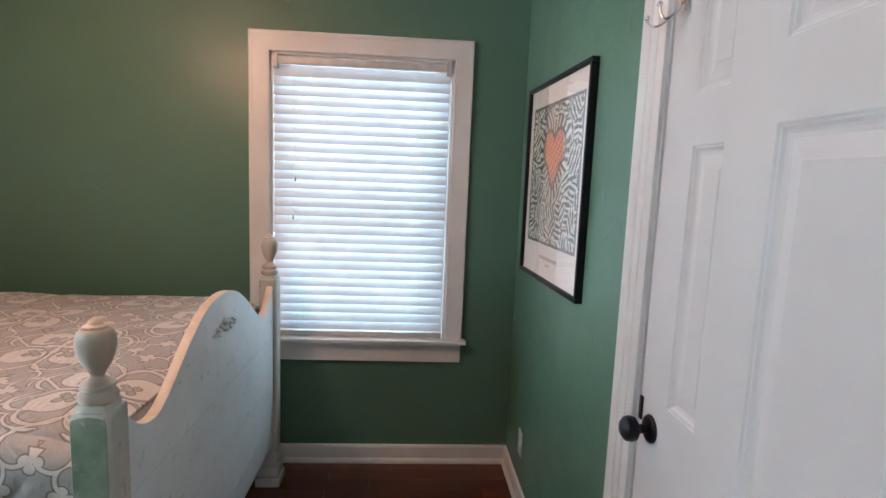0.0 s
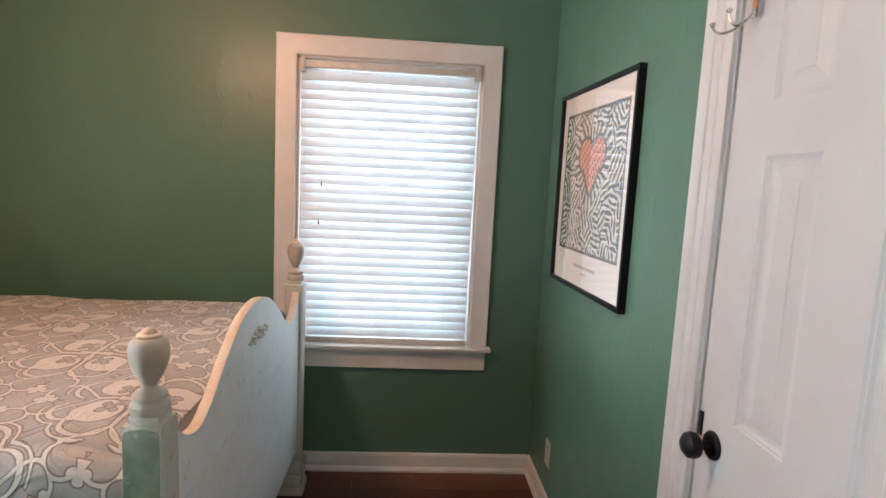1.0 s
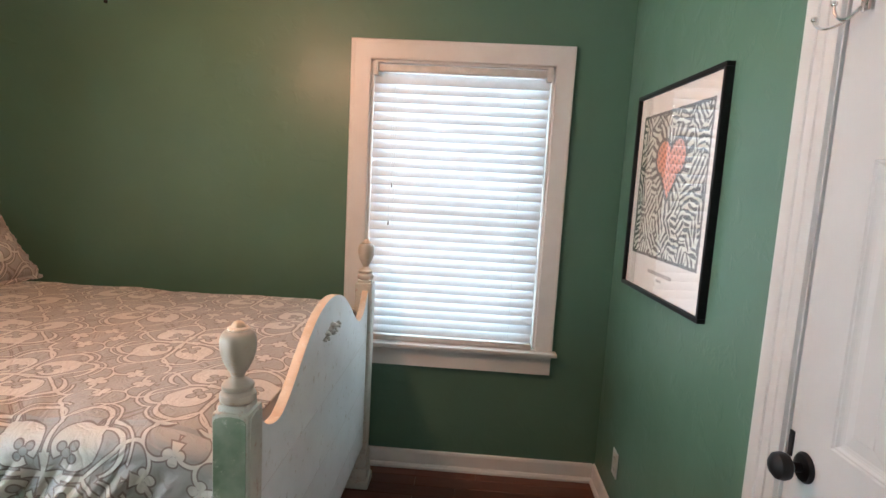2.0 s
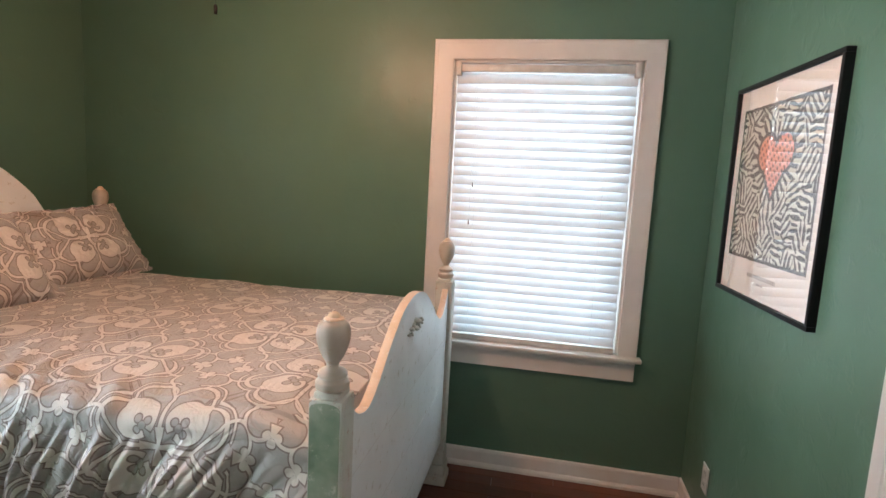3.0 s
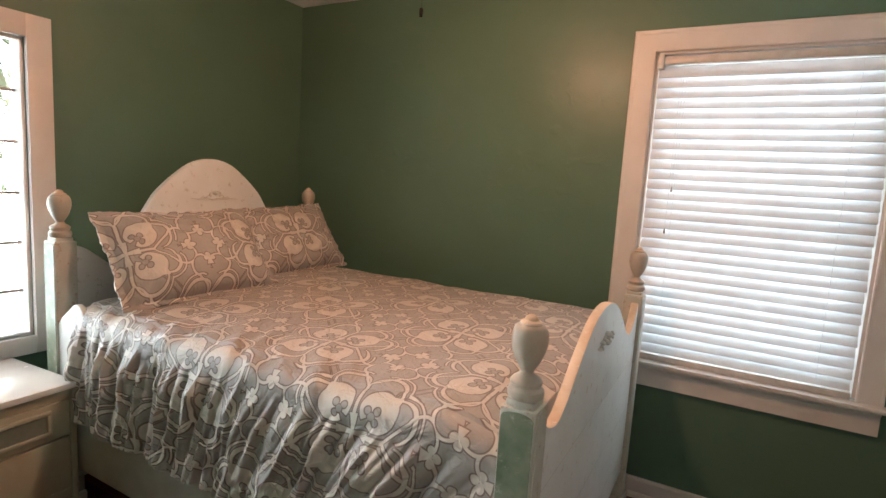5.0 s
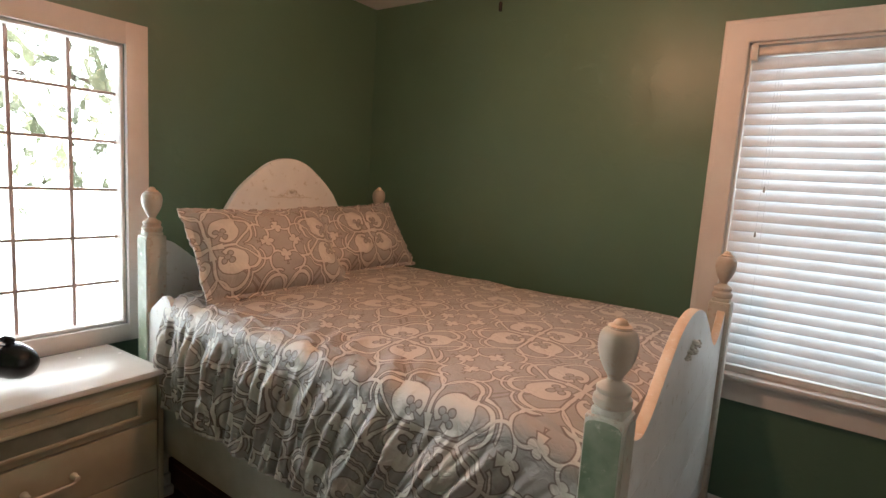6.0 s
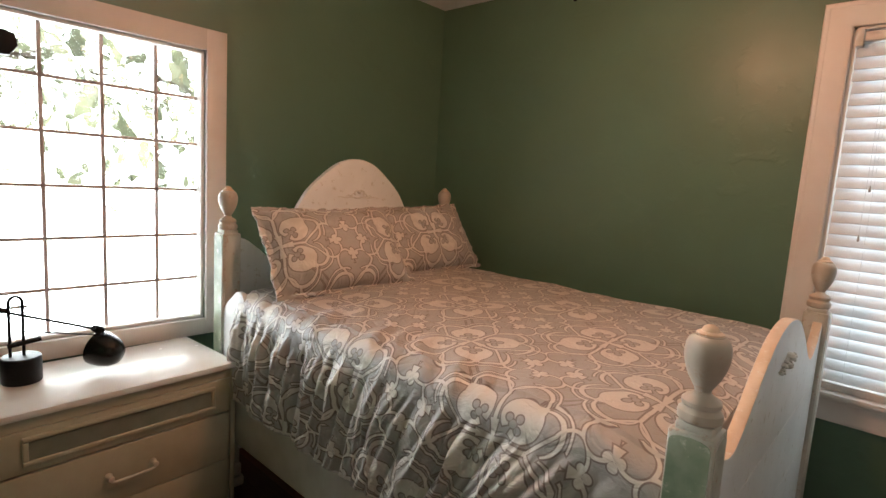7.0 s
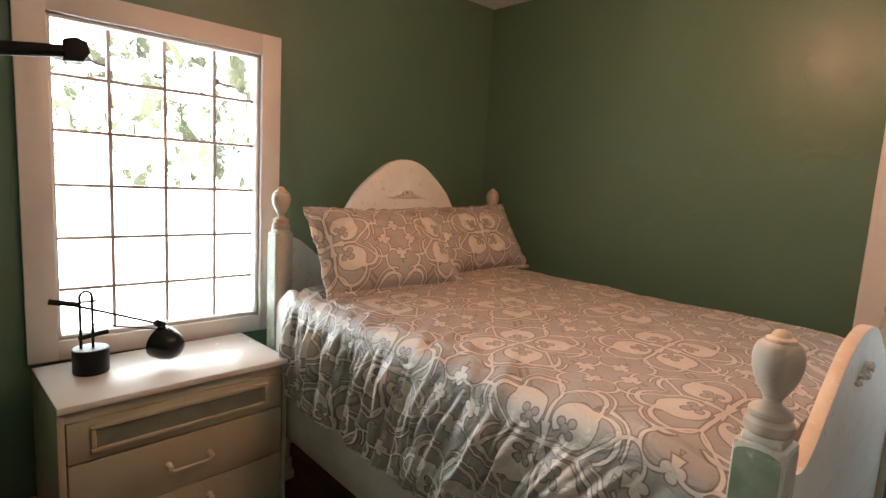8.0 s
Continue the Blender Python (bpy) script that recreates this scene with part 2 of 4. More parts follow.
M_WALL = plaster("green_plaster", (0.085, 0.152, 0.100), (0.099, 0.174, 0.116))
M_CEIL = painted("ceiling_white", (0.74, 0.73, 0.70), (0.78, 0.77, 0.75), 0.8, 3.0, 90.0, 0.5)
M_TRIM = painted("trim_white", (0.66, 0.61, 0.57), (0.72, 0.68, 0.64), 0.38, 5.0, 40.0, 0.2, stretch=(1, 1, 0.1))
M_DOOR = painted("door_white", (0.58, 0.55, 0.525), (0.62, 0.59, 0.565), 0.40, 4.0, 30.0, 0.25, stretch=(1, 1, 0.12))
M_FLOOR = floor_wood("red_brown_wood")
M_BED = painted("bed_white", (0.70, 0.70, 0.68), (0.75, 0.75, 0.73), 0.42, 9.0, 55.0, 0.35, worn=(0.50, 0.46, 0.38), worn_at=0.63)
M_POST = painted("bed_post_paint", (0.54, 0.50, 0.43), (0.47, 0.47, 0.40), 0.42, 12.0, 60.0, 0.35, worn=(0.42, 0.31, 0.23), worn_at=0.61)
M_FINIAL = painted("finial_paint", (0.50, 0.44, 0.36), (0.43, 0.35, 0.27), 0.40, 9.0, 60.0, 0.3, worn=(0.42, 0.30, 0.21), worn_at=0.64)
M_PEACHTAN = painted("peach_tan", (0.60, 0.43, 0.29), (0.68, 0.53, 0.39), 0.5, 16.0, 80.0, 0.3, worn=(0.72, 0.66, 0.58), worn_at=0.62)
M_CARVING = painted("carving_paint", (0.66, 0.63, 0.57), (0.60, 0.59, 0.53), 0.45, 40.0, 90.0, 0.3, worn=(0.42, 0.35, 0.28), worn_at=0.60)
M_POSTPANEL = painted("post_green_wash", (0.12, 0.165, 0.095), (0.31, 0.33, 0.24), 0.45, 9.0, 60.0, 0.3, worn=(0.48, 0.44, 0.35), worn_at=0.62)
M_RAILWOOD = painted("rail_beige", (0.44, 0.40, 0.34), (0.52, 0.48, 0.42), 0.5, 9.0, 55.0, 0.3)
M_BEDDING = bedding("printed_cotton")
M_HEM = painted("hem_cotton", (0.36, 0.33, 0.30), (0.42, 0.385, 0.355), 0.7, 20.0, 200.0, 0.3)
M_MATTRESS = painted("mattress_white", (0.62, 0.60, 0.58), (0.66, 0.64, 0.62), 0.8, 8.0, 120.0, 0.6)
# yellow-tan cream, darkened further for the front turned from the window: shade in colour
M_STAND_SHADED = painted("stand_cream_shaded", (0.37, 0.33, 0.235), (0.42, 0.375, 0.27), 0.42, 7.0, 50.0, 0.2)
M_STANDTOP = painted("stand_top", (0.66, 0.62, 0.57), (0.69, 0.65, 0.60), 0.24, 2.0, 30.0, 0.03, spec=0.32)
M_STANDPANEL = painted("stand_panel_grey", (0.15, 0.16, 0.125), (0.19, 0.20, 0.16), 0.5, 15.0, 80.0, 0.25)
M_HANDLE = painted("handle_cream", (0.60, 0.52, 0.42), (0.66, 0.58, 0.47), 0.35, 30.0, 80.0, 0.1)
M_BLACK = plain("black_metal", (0.005, 0.005, 0.005), 0.5, spec=0.22)
M_FOB = plain("fob_black", (0.0012, 0.0010, 0.0010), 0.7, spec=0.04)
M_BLACKGLOSS = plain("black_enamel", (0.008, 0.008, 0.008), 0.25, spec=0.35)
M_KNOB = plain("dark_bronze", (0.006, 0.005, 0.005), 0.38, spec=0.25)
M_CHROME = plain("chrome", (0.72, 0.72, 0.72), 0.14, 1.0)
M_COPPER = plain("copper_strip", (0.75, 0.35, 0.16), 0.3, 0.6)
M_OUTLET = plain("outlet_plastic", (0.62, 0.60, 0.55), 0.35)
M_DARK = plain("dark_gap", (0.02, 0.018, 0.016), 0.8)
M_SLAT = see_through("blind_slat", (0.86, 0.87, 0.88), 0.29, 0.35)
M_RAIL = plain("blind_rail", (0.66, 0.62, 0.58), 0.4)
M_CORD = plain("blind_cord", (0.45, 0.43, 0.40), 0.8)
M_PRINT = poster_print("poster_print")
M_GREYTYPE = plain("grey_type", (0.34, 0.34, 0.33), 0.6)
M_GLASS = sheet_glass("picture_glass")
M_BLOCK = clear_glass("block_glass", 0.0055)
M_PANE = clear_glass("window_glass", 0.0, 1.45)
M_MORTAR = plain("block_mortar", (0.60, 0.48, 0.44), 0.8)
M_SHADE = glow("lit_glass_shade", (1.0, 0.72, 0.45), 6.0)
M_FANWOOD = plain("dark_wood", (0.09, 0.05, 0.03), 0.4)
M_LEAF = see_through("leaf", (0.12, 0.125, 0.075), 0.25, 0.5)
M_LEAF2 = see_through("leaf_light", (0.23, 0.23, 0.14), 0.32, 0.5)
M_BARK = painted("bark", (0.09, 0.06, 0.04), (0.14, 0.10, 0.07), 0.9, 20.0, 40.0, 4.0)
M_SKY = glow("bright_haze", (0.92, 1.0, 0.99), BACKDROP)
M_GRASS = painted("outdoor_ground", (0.30, 0.29, 0.26), (0.36, 0.35, 0.32), 0.9, 3.0, 30.0, 3.0)


# ---- mesh tools ----
def bm_box(bm, lo, hi, bevel=0.0, seg=2):
    m = Matrix.LocRotScale([(a + b) / 2 for a, b in zip(lo, hi)], None, [abs(b - a) for a, b in zip(lo, hi)])
    made = bmesh.ops.create_cube(bm, size=1.0, matrix=m)
    if bevel:
        edges = list({e for v in made["verts"] for e in v.link_edges})
        bmesh.ops.bevel(bm, geom=edges, offset=bevel, segments=seg, affect="EDGES", profile=0.5)
    return bm


def box(lo, hi, bevel=0.0, seg=2):
    return bm_box(bmesh.new(), lo, hi, bevel, seg)


def lathe(profile, steps=28, m=Matrix.Identity(4), bm=None):
    """Turned shape round z from (radius, height) pairs."""
    bm = bm or bmesh.new()
    rings = []
    for r, z in profile:
        rings.append([bm.verts.new(m @ Vector((max(r, 1e-4) * math.cos(2 * math.pi * k / steps), max(r, 1e-4) * math.sin(2 * math.pi * k / steps), z))) for k in range(steps)])
    for a, b in zip(rings, rings[1:]):
        for k in range(steps):
            bm.faces.new((a[k], a[(k + 1) % steps], b[(k + 1) % steps], b[k]))
    bm.faces.new(list(reversed(rings[0])))
    bm.faces.new(rings[-1])
    return bm


def tube(points, radius, steps=10, bm=None):
    """A round bar along points."""
    bm = bm or bmesh.new()
    pts = [Vector(p) for p in points]
    rings = []
    side = None
    for i, p in enumerate(pts):
        d = (pts[min(i + 1, len(pts) - 1)] - pts[max(i - 1, 0)]).normalized()
        if side is None:
            side = d.orthogonal().normalized()
        side = (side - d * side.dot(d)).normalized()
        up = d.cross(side)
        rad = radius[i] if isinstance(radius, (list, tuple)) else radius
        rings.append([bm.verts.new(p + rad * (math.cos(2 * math.pi * k / steps) * side + math.sin(2 * math.pi * k / steps) * up)) for k in range(steps)])
    for a, b in zip(rings, rings[1:]):
        for k in range(steps):
            bm.faces.new((a[k], a[(k + 1) % steps], b[(k + 1) % steps], b[k]))
    bm.faces.new(list(reversed(rings[0])))
    bm.faces.new(rings[-1])
    return bm


def slab(outline, depth, axis="x", at=0.0, bevel=0.0):
    """A plate cut to an outline of (a, z) pairs in the plane across the axis, from at to at + depth."""
    bm = bmesh.new()
    def place(a, z, d):
        return (d, a, z) if axis == "x" else (a, d, z)
    f = bm.faces.new([bm.verts.new(place(a, z, at)) for a, z in outline])
    made = bmesh.ops.extrude_face_region(bm, geom=[f])
    verts = [e for e in made["geom"] if isinstance(e, bmesh.types.BMVert)]
    for w in verts:
        w.co += Vector((depth, 0, 0)) if axis == "x" else Vector((0, depth, 0))
    bmesh.ops.recalc_face_normals(bm, faces=bm.faces)
    if bevel:
        rim = [e for e in bm.edges if len(e.link_faces) == 2 and e.calc_face_angle(0) > 1.2]
        bmesh.ops.bevel(bm, geom=rim, offset=bevel, segments=2, affect="EDGES", profile=0.5)
    return bm


def board(top, bottom, depth, at, bevel=0.004):
    """A board across x whose upper edge follows (y, z) pairs; straight below."""
    bm = bmesh.new()
    rows = []
    for x in (at, at + depth):
        inset = [bm.verts.new((x, y, z)) for y, z in top]
        low = [bm.verts.new((x, y, bottom)) for y, z in top]
        rows.append((inset, low))
    (t0, l0), (t1, l1) = rows
    n = len(top)
    for k in range(n - 1):
        bm.faces.new((t0[k], t0[k + 1], l0[k + 1], l0[k]))
        bm.faces.new((t1[k + 1], t1[k], l1[k], l1[k + 1]))
        bm.faces.new((t0[k], t1[k], t1[k + 1], t0[k + 1]))
        bm.faces.new((l0[k], l0[k + 1], l1[k + 1], l1[k]))
    bm.faces.new((t0[0], l0[0], l1[0], t1[0]))
    bm.faces.new((t0[-1], t1[-1], l1[-1], l0[-1]))
    bmesh.ops.recalc_face_normals(bm, faces=bm.faces)
    rim = [e for e in bm.edges if len(e.link_faces) == 2 and e.calc_face_angle(0) > 1.2]
    bmesh.ops.bevel(bm, geom=rim, offset=bevel, segments=2, affect="EDGES", profile=0.5)
    return bm


def part(name, bm, mat, parent=None, label="", smooth=True):
    """One mesh object from a bmesh, under a thing or a part."""
    bmesh.ops.recalc_face_normals(bm, faces=bm.faces)
    me = bpy.data.meshes.new(name)
    bm.to_mesh(me)
    bm.free()
    if mat:
        me.materials.append(mat)
    if smooth:
        for p in me.polygons:
            p.use_smooth = True
        me.set_sharp_from_angle(angle=radians(35))
    ob = new(name, me)
    if parent:
        ob.parent = parent
    if label:
        ob["label"] = label
    return ob


def thing(name, label, category, m=None, group="", kind=""):
    ob = new(name)
    if m:
        ob.matrix_world = m
    return tagged(ob, label, category, group, kind)


def setting(name, bm, mat, label, category, smooth=False):
    return tagged(part(name, bm, mat, None, "", smooth), label, category, kind="structure")


# ---- the room ----
WEST, SOUTH, CEIL = -3.30, -2.74, 2.422
THICK = 0.14
# north wall with the blind-covered window's opening
NW0, NW1, NZ0, NZ1 = -1.215, -0.350, 0.655, 2.030
bm = bmesh.new()
bm_box(bm, (WEST - THICK, 0, -0.1), (NW0, THICK, CEIL))
bm_box(bm, (NW1, 0, -0.1), (THICK, THICK, CEIL))
bm_box(bm, (NW0, 0, -0.1), (NW1, THICK, NZ0))
bm_box(bm, (NW0, 0, NZ1), (NW1, THICK, CEIL))
setting("wall_north", bm, M_WALL, "green semi-gloss plastered wall round the blind-covered window", "wall")
# west wall with the glass block window's opening
WY0, WY1, WZ0, WZ1 = -2.248, -1.478, 0.690, 1.868
bm = bmesh.new()
bm_box(bm, (WEST - THICK, WY1, -0.1), (WEST, 0, CEIL))
bm_box(bm, (WEST - THICK, SOUTH - THICK, -0.1), (WEST, WY0, CEIL))
bm_box(bm, (WEST - THICK, WY0, -0.1), (WEST, WY1, WZ0))
bm_box(bm, (WEST - THICK, WY0, WZ1), (WEST, WY1, CEIL))
setting("wall_west", bm, M_WALL, "green painted wall behind the headboard and nightstand", "wall")
# east wall with the closet doorway
CY0, CY1, CZ = -2.100, -1.458, 2.035
bm = bmesh.new()
bm_box(bm, (0, CY1, -0.1), (THICK, 0, CEIL))
bm_box(bm, (0, SOUTH - THICK, -0.1), (THICK, CY0, CEIL))
bm_box(bm, (0, CY0, CZ), (THICK, CY1, CEIL))
setting("wall_east", bm, M_WALL, "green plastered wall with trowel marks beside the closet door", "wall")
bm = box((THICK, CY0 - 0.05, 0), (THICK + 0.03, CY1 + 0.05, CZ + 0.05))
setting("wall_closet", bm, M_CEIL, "plain white closet back wall", "wall")
# south wall with the entry doorway
EX0, EX1 = -1.08, -0.20
bm = bmesh.new()
bm_box(bm, (WEST, SOUTH - THICK, -0.1), (EX0, SOUTH, CEIL))
bm_box(bm, (EX1, SOUTH - THICK, -0.1), (0, SOUTH, CEIL))
bm_box(bm, (EX0, SOUTH - THICK, CZ), (EX1, SOUTH, CEIL))
setting("wall_south", bm, M_WALL, "green painted wall with the open entry doorway", "wall")
bm = bmesh.new()
bm_box(bm, (EX0 - 0.6, SOUTH - 1.5, -0.1), (EX1 + 0.5, SOUTH - 1.4, CEIL))
bm_box(bm, (EX0 - 0.7, SOUTH - 1.5, -0.1), (EX0 - 0.6, SOUTH - THICK, CEIL))
bm_box(bm, (EX1 + 0.5, SOUTH - 1.5, -0.1), (EX1 + 0.6, SOUTH - THICK, CEIL))
setting("wall_hall", bm, M_CEIL, "plain white hallway wall", "wall")
setting("ceiling", box((WEST - THICK, SOUTH - 1.5, CEIL), (THICK + 0.4, THICK, CEIL + 0.08)), M_CEIL, "white painted flat ceiling", "ceiling")
floor = setting("floor", box((WEST - THICK, SOUTH - 1.5, -0.12), (THICK + 0.4, THICK, -0.018)), M_DARK, "dark red-brown wooden plank floor", "floor")


def base_run(length, m, name="baseboard"):
    """Baseboard with a rounded top and a quarter-round shoe; runs along local x, room on local -y."""
    outline = [(0, 0), (-0.024, 0), (-0.024, 0.012), (-0.018, 0.022), (-0.013, 0.026), (-0.013, 0.082), (-0.010, 0.092), (-0.004, 0.096), (0, 0.096)]
    bm = slab([(a, z) for a, z in outline], length, "x", 0.0)
    bmesh.ops.transform(bm, matrix=m, verts=bm.verts)
    return setting(name, bm, M_TRIM, "white painted baseboard with shoe moulding", "baseboard")


base_run(3.2865, pose(WEST + 0.0, 0, 0))
base_run(1.350, pose(0, 0, 0, 0, 0, -90))
base_run(2.70, pose(WEST, SOUTH, 0, 0, 0, 90))
base_run(2.2, pose(EX0 - 0.08, SOUTH, 0, 0, 0, 180))
base_run(0.50, pose(0, CY0 - 0.1, 0, 0, 0, -90))


# ---- north window ----
win = tagged(new("window_1"), "white-framed window behind lowered white slatted blinds", "window", kind="structure")
MOULD = [(0.0, 0.0), (0.0, 0.015), (0.03, 0.0175), (0.09, 0.0185), (0.10, 0.0176), (0.80, 0.0188), (0.82, 0.0200), (0.96, 0.0205), (1.0, 0.016), (1.0, 0.0)]


def moulded_bar(ends, parent):
    """A moulded board between two mitred ends, each given as (inner point, outer point) in x and z on the north wall."""
    bm = bmesh.new()
    rings = []
    for (ix, iz), (ox, oz) in ends:
        rings.append([bm.verts.new((ix + (ox - ix) * w, -d, iz + (oz - iz) * w)) for w, d in MOULD])
    n = len(MOULD)
    for k in range(n):
        bm.faces.new((rings[0][k], rings[0][(k + 1) % n], rings[1][(k + 1) % n], rings[1][k]))
    bm.faces.new(rings[0])
    bm.faces.new(rings[1])
    bmesh.ops.recalc_face_normals(bm, faces=bm.faces)
    return part("window_casing", bm, M_TRIM, parent, smooth=False)


IN_W, OUT_W, IN_E, OUT_E, IN_T, OUT_T = NW0, -1.312, NW1, -0.262, NZ1, 2.122
moulded_bar((((IN_W, 0.668), (OUT_W, 0.668)), ((IN_W, IN_T), (OUT_W, OUT_T))), win)
moulded_bar((((IN_E, 0.668), (OUT_E, 0.668)), ((IN_E, IN_T), (OUT_E, OUT_T))), win)
moulded_bar((((IN_W, IN_T), (OUT_W, OUT_T)), ((IN_E, IN_T), (OUT_E, OUT_T))), win)
part("window_sill", box((-1.335, -0.055, 0.649), (-0.243, 0.02, 0.6675), 0.004, 2), M_TRIM, win)
bm = slab([(-1.312, 0.549), (-0.268, 0.549), (-0.268, 0.648), (-1.312, 0.648)], 0.020, "y", -0.020)
bm_box(bm, (-1.312, -0.032, 0.632), (-0.268, -0.020, 0.648), 0.003)
part("window_apron", bm, M_TRIM, win)
for x0, x1 in ((NW0, NW0 + 0.012), (NW1 - 0.012, NW1)):
    part("window_jamb", box((x0, 0.0, NZ0 + 0.02), (x1, THICK, NZ1)), M_TRIM, win)
part("window_jamb", box((NW0, 0.0, NZ1 - 0.010), (NW1, THICK, NZ1)), M_TRIM, win)
sash = part("window_frame", box((NW0 + 0.012, 0.085, 1.325), (NW1 - 0.012, 0.112, 1.360), 0.003), M_TRIM, win)
for x0, x1 in ((NW0 + 0.012, NW0 + 0.062), (NW1 - 0.062, NW1 - 0.012)):
    part("window_frame", box((x0, 0.080, 0.676), (x1, 0.112, NZ1 - 0.012), 0.003), M_TRIM, win)
part("window_frame", box((NW0 + 0.062, 0.080, 0.676), (NW1 - 0.062, 0.112, 0.74), 0.003), M_TRIM, win)
part("window_frame", box((NW0 + 0.062, 0.080, 1.96), (NW1 - 0.062, 0.112, NZ1 - 0.012), 0.003), M_TRIM, win)
for z0, z1 in ((0.74, 1.325), (1.36, 1.96)):
    pane = part("pane", box((NW0 + 0.062, 0.094, z0), (NW1 - 0.062, 0.098, z1)), M_PANE, win)
    pane.visible_shadow = False


def blinds():
    ob = thing("window_blind", "white slatted blind lowered and closed in the window", "blind", pose(-0.784, 0.010, 0))
    half = 0.421
    part("headrail", box((-half, -0.020, 1.976), (half, 0.024, 2.010), 0.003), M_RAIL, ob, "cream blind headrail")
    for s in (-1, 1):
        part("end_bracket", box((s * (half - 0.013) - 0.012, -0.030, 1.958), (s * (half - 0.013) + 0.012, 0.020, 2.019), 0.002), M_RAIL, ob)
    # a slat: bowed strip, tilted nearly shut
    bm = bmesh.new()
    rows = []
    tilt = radians(57)
    for side in (0.0, 0.0026):
        for k in range(7):
            a = (k / 6 - 0.5) * 0.060
            bow = 0.0040 * (1 - (a / 0.030) ** 2) + side
            y, z = a * math.cos(tilt) - bow * math.sin(tilt), a * math.sin(tilt) + bow * math.cos(tilt)
            rows.append([bm.verts.new((x, y, z)) for x in (-half + 0.007, -0.2, 0.1, half - 0.007)])
    for s in (0, 7):
        for k in range(6):
            for j in range(3):
                bm.faces.new((rows[s + k][j], rows[s + k][j + 1], rows[s + k + 1][j + 1], rows[s + k + 1][j]))
    for k0, k1 in ((0, 7), (6, 13)):
        for j in range(3):
            bm.faces.new((rows[k0][j], rows[k0][j + 1], rows[k1][j + 1], rows[k1][j]))
    first = part("slat", bm, M_SLAT, ob)
    first.location = (0, 0, 1.945)
    rng = random.Random(4)
    for i in range(1, 29):
        s = new("slat", first.data)
        s.parent = ob
        s.location = (rng.uniform(-0.002, 0.002), 0, 1.945 - i * 0.0434)
        s.rotation_euler = (rng.uniform(-0.013, 0.013), rng.uniform(-0.0015, 0.0015), 0)
    part("bottom_rail", box((-half + 0.004, -0.022, 0.6685), (half - 0.004, 0.018, 0.698), 0.004), M_RAIL, ob, "cream bottom rail")
    for x in (-0.30, 0.30):
        part("ladder_cord", tube([(x, -0.016, 1.97), (x, -0.017, 1.3), (x, -0.016, 0.71)], 0.0005, 5), M_SLAT, ob)
    for x, z in ((-0.312, 1.435), (-0.322, 1.252)):
        cord = part("pull_cord", tube([(x, -0.022, 1.96), (x + 0.002, -0.024, z + 0.02)], 0.0006, 6), M_SLAT, ob)
        part("tassel", lathe([(0.001, 0.024), (0.0035, 0.018), (0.0048, 0.004), (0.0042, 0.0)], 12, pose(x + 0.002, -0.024, z - 0.002)), M_CORD, cord, "small dark cord tassel")
    return ob


blinds()

# ---- west window of glass blocks ----
win2 = tagged(new("window_2"), "white-framed window of clear wavy glass blocks", "window", kind="structure")
CY_S, CY_N, CZ_B, CZ_T = -2.340, -1.392, 0.618, 1.955
part("window_casing", box((WEST, CY_S, CZ_B), (WEST + 0.022, WY0, CZ_T), 0.0012), M_TRIM, win2)
part("window_casing", box((WEST, WY1, CZ_B), (WEST + 0.022, CY_N, CZ_T), 0.0012), M_TRIM, win2)
part("window_casing", box((WEST, WY0, WZ1), (WEST + 0.0215, WY1, CZ_T), 0.0012), M_TRIM, win2)
part("window_casing", box((WEST, WY0, CZ_B), (WEST + 0.0215, WY1, WZ0), 0.0012), M_TRIM, win2)
for lo, hi in (((WEST - 0.05, WY0, WZ0), (WEST - 0.004, WY0 + 0.014, WZ1)), ((WEST - 0.05, WY1 - 0.014, WZ0), (WEST - 0.004, WY1, WZ1)),
               ((WEST - 0.05, WY0, WZ1 - 0.014), (WEST - 0.004, WY1, WZ1)), ((WEST - 0.05, WY0, WZ0), (WEST - 0.004, WY1, WZ0 + 0.014))):
    part("window_frame", box(lo, hi, 0.003), M_TRIM, win2)
JY = [-2.246, -2.052, -1.856, -1.660, -1.480]
JZ = [0.692, 0.871, 1.068, 1.268, 1.469, 1.667, 1.866]
for y in JY[1:-1]:
    part("joint", box((WEST - 0.062, y - 0.0062, WZ0), (WEST - 0.046, y + 0.0062, WZ1)), M_MORTAR, win2)
for z in JZ[1:-1]:
    part("joint", box((WEST - 0.061, WY0, z - 0.0062), (WEST - 0.047, WY1, z + 0.0062)), M_MORTAR, win2)
for y0, y1 in zip(JY, JY[1:]):
    for z0, z1 in zip(JZ, JZ[1:]):
        g = part("glass_block", box((WEST - 0.064, y0 + 0.003, z0 + 0.003), (WEST - 0.054, y1 - 0.003, z1 - 0.003), 0.004, 3), M_BLOCK, win2)
        g.visible_shadow = False


